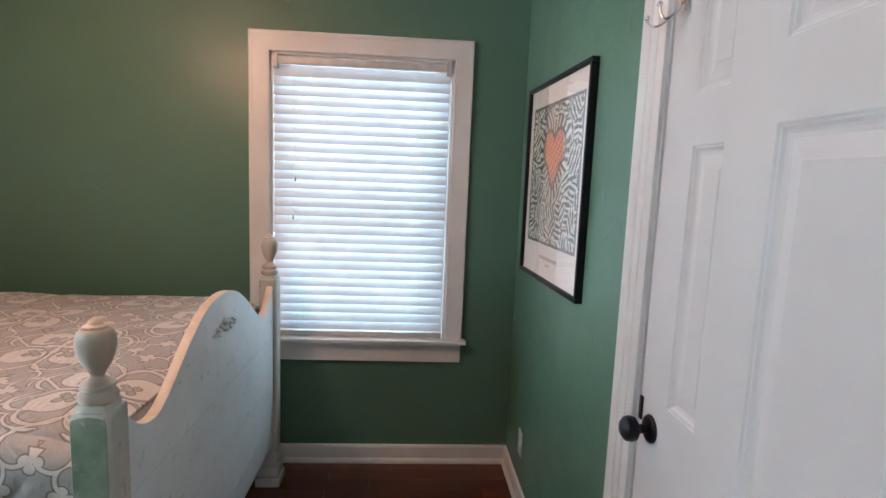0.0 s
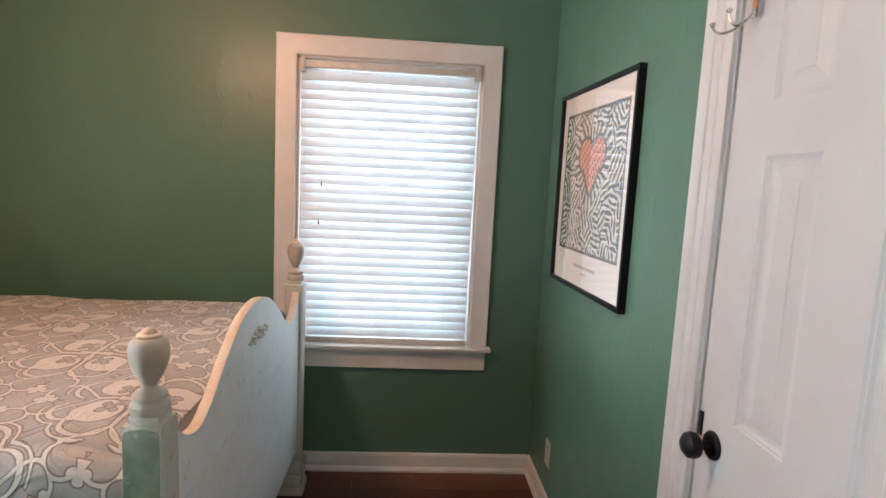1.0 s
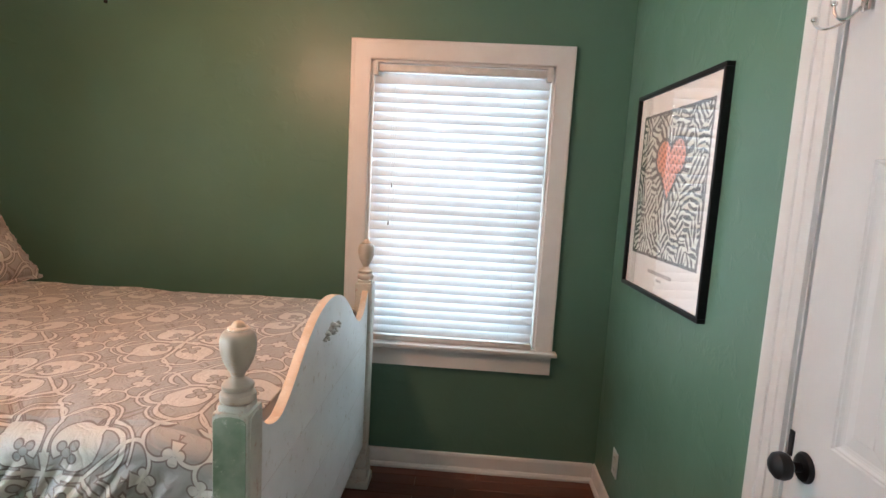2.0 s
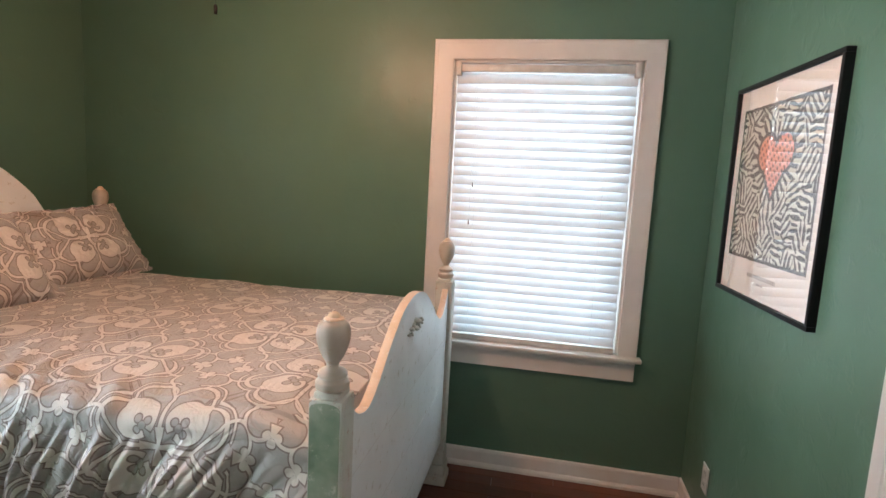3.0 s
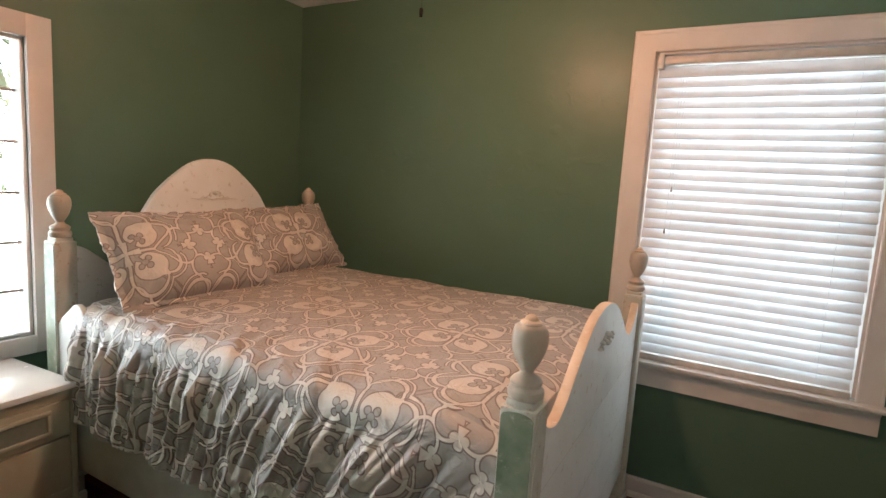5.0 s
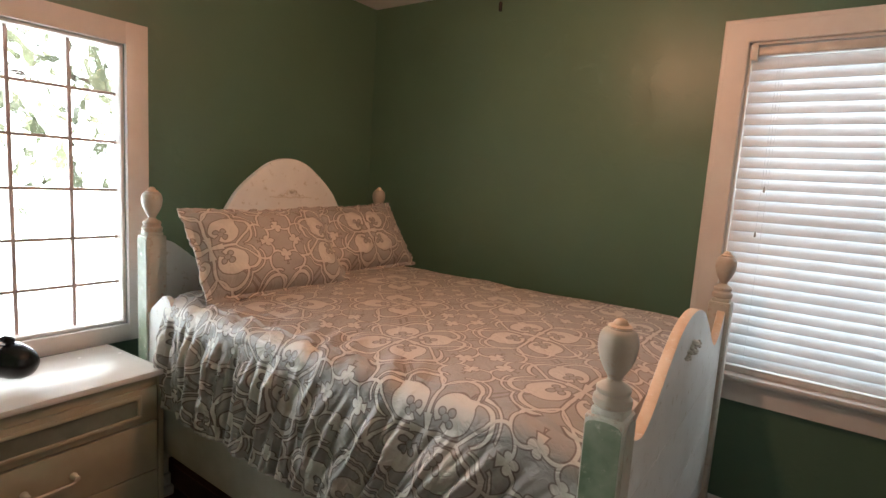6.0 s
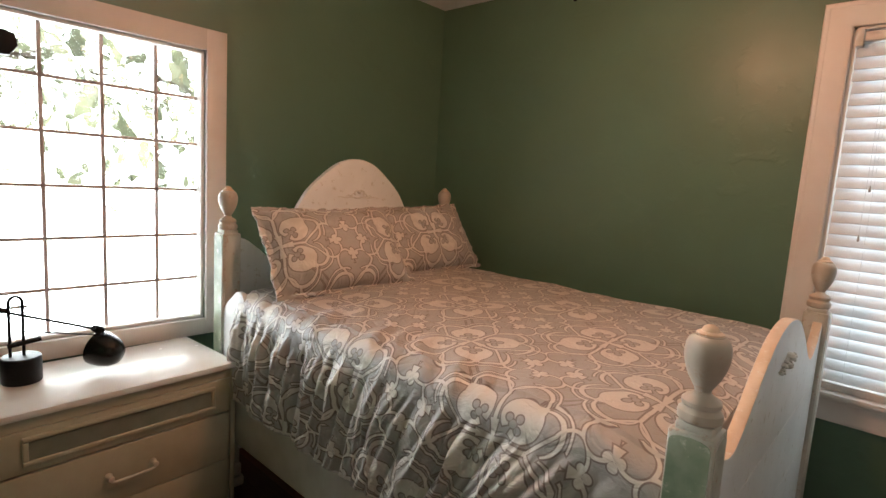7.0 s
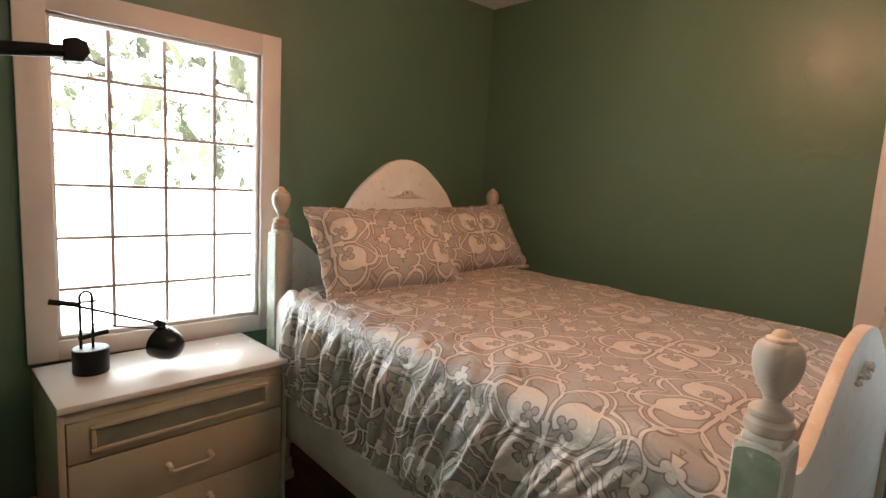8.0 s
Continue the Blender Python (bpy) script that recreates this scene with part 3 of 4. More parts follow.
# ---- doors ----
def six_panel_door(name, label, m, width, height, stile, mull, knob_y=None, backside=False):
    """A six-panel door; local x along the leaf from its latch edge, face on local -y."""
    ob = tagged(new(name), label, "door", kind="structure")
    ob.matrix_world = m
    rails = [(0.0, 0.235), (0.815, 1.012), (1.552, 1.652), (1.915, height)]
    cols = [(0.0, stile), (width / 2 - mull / 2, width / 2 + mull / 2), (width - stile, width)]
    T = 0.035
    bm = bmesh.new()
    for a, b in cols:
        bm_box(bm, (a, 0, 0.008), (b, T, height))
    for (a0, a1), (b0, b1) in zip(cols, cols[1:]):
        for z0, z1 in rails:
            bm_box(bm, (a1, 0, max(z0, 0.008)), (b0, T, z1))
    part("door_frame", bm, M_DOOR, ob, smooth=False)
    for (a0, a1), (b0, b1) in zip(cols, cols[1:]):
        for (z0, z1), (w0, w1) in zip(rails, rails[1:]):
            lo, hi = (a1, z1), (b0, w0)
            bm = bmesh.new()
            # stepped moulding into the panel, then the raised field
            steps = [(0.0, 0.0), (0.003, 0.003), (0.006, 0.0035), (0.010, 0.0075), (0.014, 0.009), (0.020, 0.0095), (0.045, 0.0035), (0.047, 0.002)]
            rings = []
            for inset, depth in steps:
                rings.append([bm.verts.new(c) for c in ((lo[0] + inset, depth, lo[1] + inset), (hi[0] - inset, depth, lo[1] + inset), (hi[0] - inset, depth, hi[1] - inset), (lo[0] + inset, depth, hi[1] - inset))])
            for r0, r1 in zip(rings, rings[1:]):
                for k in range(4):
                    bm.faces.new((r0[k], r0[(k + 1) % 4], r1[(k + 1) % 4], r1[k]))
            bm.faces.new(rings[-1])
            back = [bm.verts.new((x, T - 0.006, z)) for x, _, z in [v.co for v in rings[0]]]
            for k in range(4):
                bm.faces.new((rings[0][k], rings[0][(k + 1) % 4], back[(k + 1) % 4], back[k]))
            bm.faces.new(back)
            part("panel", bm, M_DOOR, ob, smooth=False)
    if knob_y is not None:
        rose = part("rosette", lathe([(0.031, 0.0), (0.031, 0.003), (0.027, 0.008), (0.018, 0.010)], 28, pose(knob_y, -0.0005, 0.940, 90)), M_KNOB, ob, "dark bronze rosette")
        part("knob", lathe([(0.010, 0.006), (0.010, 0.026), (0.016, 0.030), (0.026, 0.037), (0.0285, 0.047), (0.026, 0.058), (0.017, 0.066), (0.006, 0.069), (0.0, 0.0692)], 28, pose(knob_y, -0.0005, 0.940, 90)), M_KNOB, ob, "dark bronze door knob")
    return ob


# closet door, shut, in the east wall
closet = six_panel_door("door_1", "closed white six-panel closet door with dark bronze knob", pose(0.003, CY1 - 0.011, 0, 0, 0, -90), 0.620, 2.025, 0.120, 0.098, 0.060)
part("latch_plate", box((0.002, -0.004, 0.940), (0.016, 0.0, 0.995), 0.001), M_KNOB, closet, "dark latch plate on the door's edge")
# entry door, swung open flat before the closet door
six_panel_door("door_2", "white six-panel entry door standing wide open", pose(-0.098, -1.862, 0, 0, 0, -90), 0.81, 2.025, 0.108, 0.10)


def door_surround(name, y0, y1):
    ob = tagged(new(name), "white fluted door casing", "trim", kind="structure")
    for a, b, sgn in ((y1, y1 + 0.092, 1), (y0 - 0.092, y0, -1)):
        bm = bmesh.new()
        inner = a if sgn > 0 else b
        prof = [(0.0, 0.010), (0.006, 0.015), (0.020, 0.017), (0.0215, 0.0115), (0.0255, 0.0115), (0.0275, 0.017), (0.050, 0.019), (0.0515, 0.0125), (0.0555, 0.0125), (0.058, 0.020), (0.076, 0.026), (0.088, 0.025), (0.092, 0.014)]
        outline = [(inner + sgn * w, -d) for w, d in prof]
        outline = [(inner, 0.0)] + outline + [(inner + sgn * 0.092, 0.0)]
        f = bm.faces.new([bm.verts.new((x, y, 0.0)) for y, x in outline])
        made = bmesh.ops.extrude_face_region(bm, geom=[f])
        for w in made["geom"]:
            if isinstance(w, bmesh.types.BMVert):
                w.co.z += CZ
        part("side_casing", bm, M_TRIM, ob)
    part("head_casing", box((-0.022, y0 - 0.095, CZ), (0.0, y1 + 0.095, CZ + 0.092), 0.004), M_TRIM, ob)
    part("door_stop", box((0.042, y1 - 0.012, 0), (0.055, y1, CZ)), M_TRIM, ob)
    part("door_jamb", box((0.0, y1 - 0.004, 0), (THICK, y1, CZ)), M_TRIM, ob)
    part("door_jamb", box((0.0, y0, 0), (THICK, y0 + 0.004, CZ)), M_TRIM, ob)
    return ob


door_surround("door_trim", CY0, CY1)


def coat_hook():
    ob = thing("coat_hook", "chrome double coat hook over the closet door", "hook", pose(-0.006, -1.520, 1.842))
    part("plate", box((-0.003, -0.010, -0.020), (0.003, 0.010, 0.10), 0.002), M_CHROME, ob)
    part("strip", box((-0.006, -0.006, 0.0), (-0.003, 0.006, 0.11), 0.001), M_COPPER, ob, "copper-coloured strip on the plate")
    for side, reach, top in ((1, 0.085, 0.0), (1, 0.028, 0.012)):
        pts = []
        for k in range(13):
            a = math.pi * k / 12
            pts.append((-0.008 - 0.030 * math.sin(a * 0.5), side * reach * (1 - math.cos(a)) / 2, -0.012 - 0.026 * math.sin(a) + top * k / 12))
        prong = part("prong", tube(pts, 0.0030, 8), M_CHROME, ob)
        part("tip", lathe([(0.0, -0.006), (0.005, -0.003), (0.006, 0.0), (0.005, 0.004), (0.0, 0.006)], 12, Matrix.Translation(pts[-1])), M_CHROME, prong)
    return ob


coat_hook()


# ---- framed poster ----
def framed_poster():
    y0, y1, z0, z1 = -1.024, -0.366, 1.100, 1.846
    ob = thing("framed_poster", "black-framed poster of a red heart among black squiggles", "picture", pose(-0.012, (y0 + y1) / 2, (z0 + z1) / 2, 0, 0, 3.4))
    hw, hh = (y1 - y0) / 2, (z1 - z0) / 2
    fw = 0.014
    for a, b, c, d in ((-hw, hw, hh - fw, hh), (-hw, hw, -hh, -hh + fw), (-hw, -hw + fw, -hh + fw, hh - fw), (hw - fw, hw, -hh + fw, hh - fw)):
        part("frame_bar", box((-0.032, a, c), (-0.004, b, d), 0.0015), M_BLACK, ob, "thin black frame bar")
    bm = bmesh.new()
    bm_box(bm, (-0.016, -hw + fw, -hh + fw), (-0.006, hw - fw, hh - fw))
    layer = bm.loops.layers.uv.new("UVMap")
    for f in bm.faces:
        for lp in f.loops:
            lp[layer].uv = (-lp.vert.co.y + 0.005, lp.vert.co.z - 0.028)
    part("print", bm, M_PRINT, ob, "white sheet with black squiggles and dotted red heart", smooth=False)
    rng = random.Random(7)
    for z, w, h in ((-0.284, 0.20, 0.013), (-0.308, 0.045, 0.008)):
        bm = bmesh.new()
        a = -w / 2
        while a < w / 2 - 0.004:
            b = min(a + rng.uniform(0.008, 0.014), w / 2)
            bm_box(bm, (-0.0166, -b, z - h / 2), (-0.0161, -a, z + h / 2))
            a = b + 0.004
        part("caption_bar", bm, M_GREYTYPE, ob, "pale grey caption bars", smooth=False)
    glazing = part("glazing", box((-0.0225, -hw + fw, -hh + fw), (-0.0205, hw - fw, hh - fw)), M_GLASS, ob, "clear picture glass", smooth=False)
    glazing.visible_shadow = False
    return ob


framed_poster()


def wall_outlet():
    ob = thing("wall_outlet", "cream plastic wall outlet above the baseboard", "outlet", pose(0, -0.335, 0.283))
    part("cover_plate", box((-0.006, -0.037, -0.058), (0, 0.037, 0.058), 0.003), M_OUTLET, ob)
    for z in (-0.026, 0.026):
        s = part("socket", box((-0.0075, -0.016, z - 0.018), (-0.005, 0.016, z + 0.018), 0.002), M_OUTLET, ob)
        for y in (-0.006, 0.006):
            part("slot", box((-0.0079, y - 0.0012, z - 0.004), (-0.0072, y + 0.0012, z + 0.006)), M_DARK, s)
    return ob


wall_outlet()


# ---- bed ----
FX, HX = -1.168, -3.035
BY0, BY1 = -1.530, -0.188


def smooth_curve(points, n):
    """Points eased through (a, z) knots."""
    out = []
    ks = [Vector((a, z)) for a, z in points]
    for i in range(len(ks) - 1):
        p0, p1, p2, p3 = ks[max(i - 1, 0)], ks[i], ks[i + 1], ks[min(i + 2, len(ks) - 1)]
        for j in range(n):
            t = j / n
            out.append(0.5 * ((2 * p1) + (p2 - p0) * t + (2 * p0 - 5 * p1 + 4 * p2 - p3) * t * t + (3 * p1 - p0 - 3 * p2 + p3) * t ** 3))
    out.append(ks[-1])
    return [(v.x, v.y) for v in out]


FINIAL = [(0.030, 0.0), (0.0335, 0.004), (0.0345, 0.012), (0.0335, 0.020), (0.0285, 0.025), (0.0275, 0.029), (0.0300, 0.033), (0.0300, 0.040), (0.0250, 0.046), (0.0150, 0.052), (0.0120, 0.058),
          (0.0135, 0.064), (0.0190, 0.074), (0.0250, 0.087), (0.0300, 0.102), (0.0335, 0.118), (0.0345, 0.132), (0.0335, 0.146), (0.0300, 0.157), (0.0250, 0.163), (0.0222, 0.1645), (0.0222, 0.1665)]
FINIAL_TIP = [(0.0205, 0.1660), (0.0205, 0.1695), (0.0185, 0.1715), (0.0140, 0.1730), (0.0125, 0.1770), (0.0100, 0.1815), (0.0050, 0.1850), (0.0, 0.1860)]


def bed_post(bed, x, y, top, tip, label, outward, washed):
    """Square post with chamfered shoulders, a recessed washed panel on its sides, a foot block and a turned finial."""
    bm = bmesh.new()
    h = 0.039
    bm_box(bm, (x - h, y - h, 0.16), (x + h, y + h, top - 0.015), 0.006, 2)
    bm_box(bm, (x - h + 0.008, y - h + 0.008, top - 0.022), (x + h - 0.008, y + h - 0.008, top), 0.006, 2)
    # spreading foot
    for k, (w, z0, z1) in enumerate(((0.058, 0.0, 0.045), (0.050, 0.045, 0.10), (0.044, 0.10, 0.17))):
        bm_box(bm, (x - w, y - w, z0), (x + w, y + w, z1), 0.008, 2)
    post = part("post", bm, M_POST, bed, label)
    for dx, dy in ((0, -1), (outward, 0)):
        w = 0.0345 if dx == 0 and washed else 0.030
        outline = [(-w, 0.22), (w, 0.22), (w, top - 0.034)] + [(w * math.cos(a), top - 0.034 + 0.013 * math.sin(a)) for a in (0.5, 1.0, 1.57, 2.14, 2.64)] + [(-w, top - 0.034)]
        if dx == 0:
            bm = slab([(x + a, z) for a, z in outline], 0.002, "y", y - h - 0.0016)
        else:
            bm = slab([(y + a, z) for a, z in outline], 0.002, "x", x + h - 0.0004 if dx > 0 else x - h - 0.0016)
        green = dx == 0 and washed
        part("post_panel", bm, M_POSTPANEL if green else M_POST, post, "worn green-washed panel" if green else "", smooth=False)
    scale = (tip - top) / 0.186
    part("finial", lathe([(r * 1.09, z * scale) for r, z in FINIAL], 32, pose(x, y, top - 0.001)), M_FINIAL, post, "turned acorn finial")
    part("finial_tip", lathe([(r * 1.09, z * scale) for r, z in FINIAL_TIP], 28, pose(x, y, top - 0.001)), M_PEACHTAN, post, "peach-tan finial tip")
    return post


def carved_spray(parent, x, y, z, side, width, plane_sign):
    """A raised carved spray of scrolls and buds on a board."""
    rng = random.Random(21)
    bm = bmesh.new()
    for s in (-1, 1):
        pts = [(x, y + s * width * t, z + 0.020 * math.sin(t * 6.0) * (1 - t) + 0.004) for t in [k / 10 for k in range(11)]]
        tube(pts, [0.0045 * (1 - 0.6 * k / 10) for k in range(11)], 8, bm)
        for k in range(7):
            t = 0.06 + 0.85 * k / 6
            r = 0.0115 - 0.0075 * t + rng.uniform(-0.002, 0.002)
            c = (x + plane_sign * 0.003, y + s * width * t, z + rng.uniform(-0.018, 0.026) * (1.05 - t) + 0.006)
            lathe([(0.0, -r * 0.8), (r * 0.8, -r * 0.4), (r, 0.0), (r * 0.7, r * 0.5), (0.0, r * 0.8)], 9, Matrix.Translation(c), bm)
        # leaves curling up and down from the stem
        for t, up in ((0.22, 1), (0.40, -1), (0.58, 1), (0.74, -1)):
            p = (x, y + s * width * t, z + 0.006)
            q = (x + plane_sign * 0.004, y + s * width * (t + 0.10), z + 0.006 + up * 0.020 * (1.2 - t))
            e = (x, y + s * width * (t + 0.19), z + 0.006 + up * 0.016 * (1.2 - t))
            tube([p, q, e], [0.002, 0.0050, 0.0015], 7, bm)
    lathe([(0.0, -0.014), (0.014, -0.006), (0.017, 0.002), (0.012, 0.010), (0.0, 0.014)], 12, Matrix.Translation((x + plane_sign * 0.002, y, z + 0.024)), bm)
    return part("carving", bm, M_CARVING, parent, "raised carved flower spray")


def crest_carving(parent, x, y, z, half):
    """A thin moulded bar with a low scrolled crest on the headboard."""
    bm = bmesh.new()
    tube([(x, y + half * (k / 12 - 1.0) * 1.0, z + 0.002 * math.sin(k)) for k in range(25)], [0.0012 + 0.0026 * (1 - abs(k / 12 - 1)) ** 0.4 for k in range(25)], 8, bm)
    for s in (-1, 1):
        curl = [(x + 0.002, y + s * (0.014 + 0.024 * t - 0.008 * math.cos(t * 9)), z + 0.010 + 0.020 * (1 - t) + 0.007 * math.sin(t * 9)) for t in [k / 14 for k in range(15)]]
        tube(curl, [0.0052 - 0.0030 * k / 14 for k in range(15)], 8, bm)
        tube([(x, y + s * 0.052, z + 0.003), (x + 0.002, y + s * 0.066, z + 0.012), (x, y + s * 0.082, z + 0.003)], [0.002, 0.0042, 0.0016], 8, bm)
        lathe([(0.0, -0.005), (0.006, -0.002), (0.006, 0.002), (0.0, 0.005)], 10, Matrix.Translation((x + 0.002, y + s * 0.048, z + 0.008)), bm)
    lathe([(0.0, -0.010), (0.010, -0.004), (0.012, 0.003), (0.007, 0.011), (0.0, 0.014)], 12, Matrix.Translation((x + 0.002, y, z + 0.026)), bm)
    return part("carving", bm, M_CARVING, parent, "thin scrolled carving")


def build_bed():
    bed = thing("bed", "white-painted wooden four-poster bed with arched boards, distressed green wash", "bed")
    # footboard
    knots = [(-0.640, 0.975), (-0.600, 0.925), (-0.545, 0.880), (-0.475, 0.864), (-0.42, 0.882), (-0.36, 0.918), (-0.26, 0.986), (-0.14, 1.046), (0.0, 1.068)]
    knots = knots + [(-a, z) for a, z in reversed(knots[:-1])]
    mid = (BY0 + BY1) / 2
    top = [(mid + a, z) for a, z in smooth_curve(knots, 7)]
    foot = part("footboard", board(top, 0.21, 0.030, FX - 0.010), M_BED, bed, "white arched footboard with plank lines")
    # the upper edge is peach-tan, unlike the white faces
    foot.data.materials.append(M_PEACHTAN)
    for poly in foot.data.polygons:
        if abs(poly.normal.x) < 0.75 and poly.center.z > 0.80:
            poly.material_index = 1
    for z in (0.735, 0.52, 0.33):
        part("plank_line", box((FX + 0.0195, BY0 + 0.04, z - 0.0008), (FX + 0.0204, BY1 - 0.04, z + 0.0008)), M_RAIL, foot)
    carved_spray(foot, FX + 0.022, mid, 0.948, 0, 0.105, 1)
    # headboard
    knots = [(-0.630, 1.095), (-0.575, 1.080), (-0.52, 1.040), (-0.46, 1.000), (-0.41, 1.055), (-0.36, 1.165), (-0.31, 1.250), (-0.27, 1.304), (-0.19, 1.375), (-0.10, 1.434), (0.0, 1.455)]
    knots = knots + [(-a, z) for a, z in reversed(knots[:-1])]
    hm = -0.848
    top = [(hm + a, z) for a, z in smooth_curve(knots, 7)]
    headb = part("headboard", board(top, 0.30, 0.030, HX - 0.015), M_BED, bed, "white arched headboard")
    crest_carving(headb, HX + 0.017, -0.836, 1.268, 0.130)
    for x, y, ztop, tip, lab, outw in ((FX, BY0, 0.992, 1.165, "foot post with acorn finial", 1), (FX - 0.004, BY1, 1.010, 1.196, "foot post with acorn finial", 1),
                                       (HX, -1.496, 1.125, 1.302, "head post with acorn finial", 1), (HX, BY1, 1.150, 1.335, "head post with acorn finial", 1)):
        bed_post(bed, x, y, ztop, tip, lab, outw, y < -1.4)
    for y, s in ((BY0 + 0.012, -1), (BY1 - 0.012, 1)):
        rail = part("side_rail", box((HX + 0.035, y - 0.014, 0.266), (FX - 0.035, y + 0.014, 0.475), 0.005), M_RAILWOOD, bed, "dull beige side rail")
        # rounded bracket rising from the rail at the head
        arc = [(HX + 0.036, 0.44), (HX + 0.20, 0.44), (HX + 0.215, 0.80)] + [(HX + 0.165 + 0.05 * math.cos(a), 0.845 + 0.05 * math.sin(a)) for a in (0.0, 0.4, 0.8, 1.2, 1.6, 2.0, 2.4)] + [(HX + 0.06, 0.83), (HX + 0.036, 0.80)]
        part("bracket", slab(arc, 0.022, "y", y - 0.011, 0.004), M_BED, bed, "rounded white rail bracket")
    return bed


build_bed()
tagged(part("box_spring", box((HX + 0.11, -1.495, 0.36), (FX - 0.04, -0.225, 0.58), 0.03, 3), M_MATTRESS), "white fabric box spring in the bed frame", "box spring")
tagged(part("mattress", box((HX + 0.11, -1.485, 0.582), (FX - 0.04, -0.235, 0.855), 0.06, 4), M_MATTRESS), "white mattress under the comforter", "mattress")


def vnoise(x, y, z=0.0):
    return noise.noise(Vector((x, y, z)))


def comforter():
    """Cloth over the mattress: flat on top, falling in gathered folds on the open side."""
    X0, X1 = HX + 0.165, FX - 0.035
    NX, TOPY, EDGE = 420, BY1 - 0.03, -1.475
    path = []                                     # (y, z, s, drop), s is the length along the cloth in y on the top
    for k in range(10):
        a = k / 9
        path.append((TOPY + 0.055 * (1 - a) - 0.01, 0.70 + 0.165 * a, TOPY + 0.20 * (1 - a), 0.0))
    for k in range(1, 90):
        y = TOPY - 0.02 + (EDGE - TOPY + 0.02) * k / 89
        path.append((y, 0.886, y, 0.0))
    r = 0.060
    for k in range(1, 13):
        a = math.pi / 2 * k / 12
        path.append((EDGE - r * math.sin(a), 0.886 - r * (1 - math.cos(a)), EDGE - r * a, 0.02 * k / 12))
    s0 = EDGE - r * math.pi / 2
    for k in range(1, 91):
        d = 0.355 * k / 90
        path.append((EDGE - r, 0.826 - d, s0 - d, 0.02 + d))
    bm = bmesh.new()
    layer = bm.loops.layers.uv.new("UVMap")
    grid, uvs = [], {}
    for i in range(NX + 1):
        x = X0 + (X1 - X0) * i / NX
        row = []
        head = min(1.0, max(0.0, (-1.35 - x) / 0.5))
        for y, z, s, drop in path:
            px, py, pz = x, y, z
            f = min(1.0, drop / 0.13)
            f = f * f * (3 - 2 * f)
            # gathers: sharper toward the head, slanting toward the foot as they fall
            q = x + drop * (0.30 + 0.35 * math.sin(x * 2.1 + 4.2)) + 0.03 * vnoise(x * 5, drop * 4)
            amp = (0.45 + 0.55 * (0.5 + 0.5 * vnoise(q * 2.3, 3.1))) * (0.80 + 0.20 * head)
            fold = 1.3 * (abs(math.sin(q * 17 + 2.2 * vnoise(q * 4, 0.3))) ** 0.75 - 0.6) + 0.9 * (abs(math.sin(q * 37 + 3.0 * vnoise(q * 6, 5.0) + drop * 5)) ** 0.8 - 0.6) + 0.35 * (abs(math.sin(q * 83 + 4.0 * vnoise(q * 9, drop * 3, 7.0) + drop * 9)) - 0.6) + 0.25 * math.sin(q * 17 + 1.0)
            # narrow pinched ridges
            ridge = max(0.0, 1.0 - 7.0 * abs(vnoise(q * 6.5 + 2.0, drop * 1.2, 8.0))) + 0.7 * max(0.0, 1.0 - 6.0 * abs(vnoise(q * 12.0, drop * 2.0, 11.0)))
            fold += 0.55 * ridge
            if drop > 0:
                py -= f * (0.027 * amp * fold + 0.010 + 0.055 * drop)
                py -= 0.012 * f * abs(vnoise(x * 15 + drop * 11, drop * 13, 2.0))
                hem = 0.016 * vnoise(x * 3.1, 9.0) + 0.012 * fold * amp
                pz += hem * (drop / 0.375) + 0.03 * max(0.0, (-2.55 - x)) * (drop / 0.375)
            # rumples on the top
            t = 1.0 - f
            top = 0.010 * vnoise(x * 3.2, y * 3.2) + 0.006 * vnoise(x * 7, y * 7, 4.0) + 0.0025 * vnoise(x * 19, y * 15, 9.0)
            rim = max(0.0, 1.0 - abs(y - EDGE) / 0.26) if drop < 0.1 else 0.0
            diag = math.sin((x * 52 + y * 30) + 4.0 * vnoise(x * 4, y * 4, 1.0))
            pz += t * (top + 0.0050 * rim * head * diag + 0.004 * rim * head * math.sin(q * 31 + 2.0 * vnoise(x * 6, y * 6, 3.0)))
            # puffed toward the far side and sinking a little at the foot corner
            if drop == 0:
                a = max(0.0, min(1.0, (y - EDGE) / (TOPY - EDGE)))
                pz += 0.008 + 0.016 * math.sin(a * math.pi) + 0.016 * a * a
            if x > -1.36:
                pz -= 0.034 * ((x + 1.36) / 0.16) ** 2 * (0.35 + 0.65 * t)
            v = bm.verts.new((px, py, pz))
            uvs[v] = (x + 1.885, s + 1.285)
            row.append(v)
        grid.append(row)
    for a, b in zip(grid, grid[1:]):
        for k in range(len(path) - 1):
            bm.faces.new((a[k], b[k], b[k + 1], a[k + 1]))
    for f in bm.faces:
        for lp in f.loops:
            lp[layer].uv = uvs[lp.vert]
    hem_line = [row[-1].co + Vector((0.0, 0.004, 0.0)) for row in grid[::2]]
    ob = part("comforter", bm, M_BEDDING)
    mod = ob.modifiers.new("thick", "SOLIDIFY")
    mod.thickness, mod.offset = 0.010, -1.0
    part("hem", tube(hem_line, 0.0042, 8), M_HEM, ob, "stitched plain hem")
    return tagged(ob, "grey and white floral printed comforter draped over the bed", "comforter")


comforter()


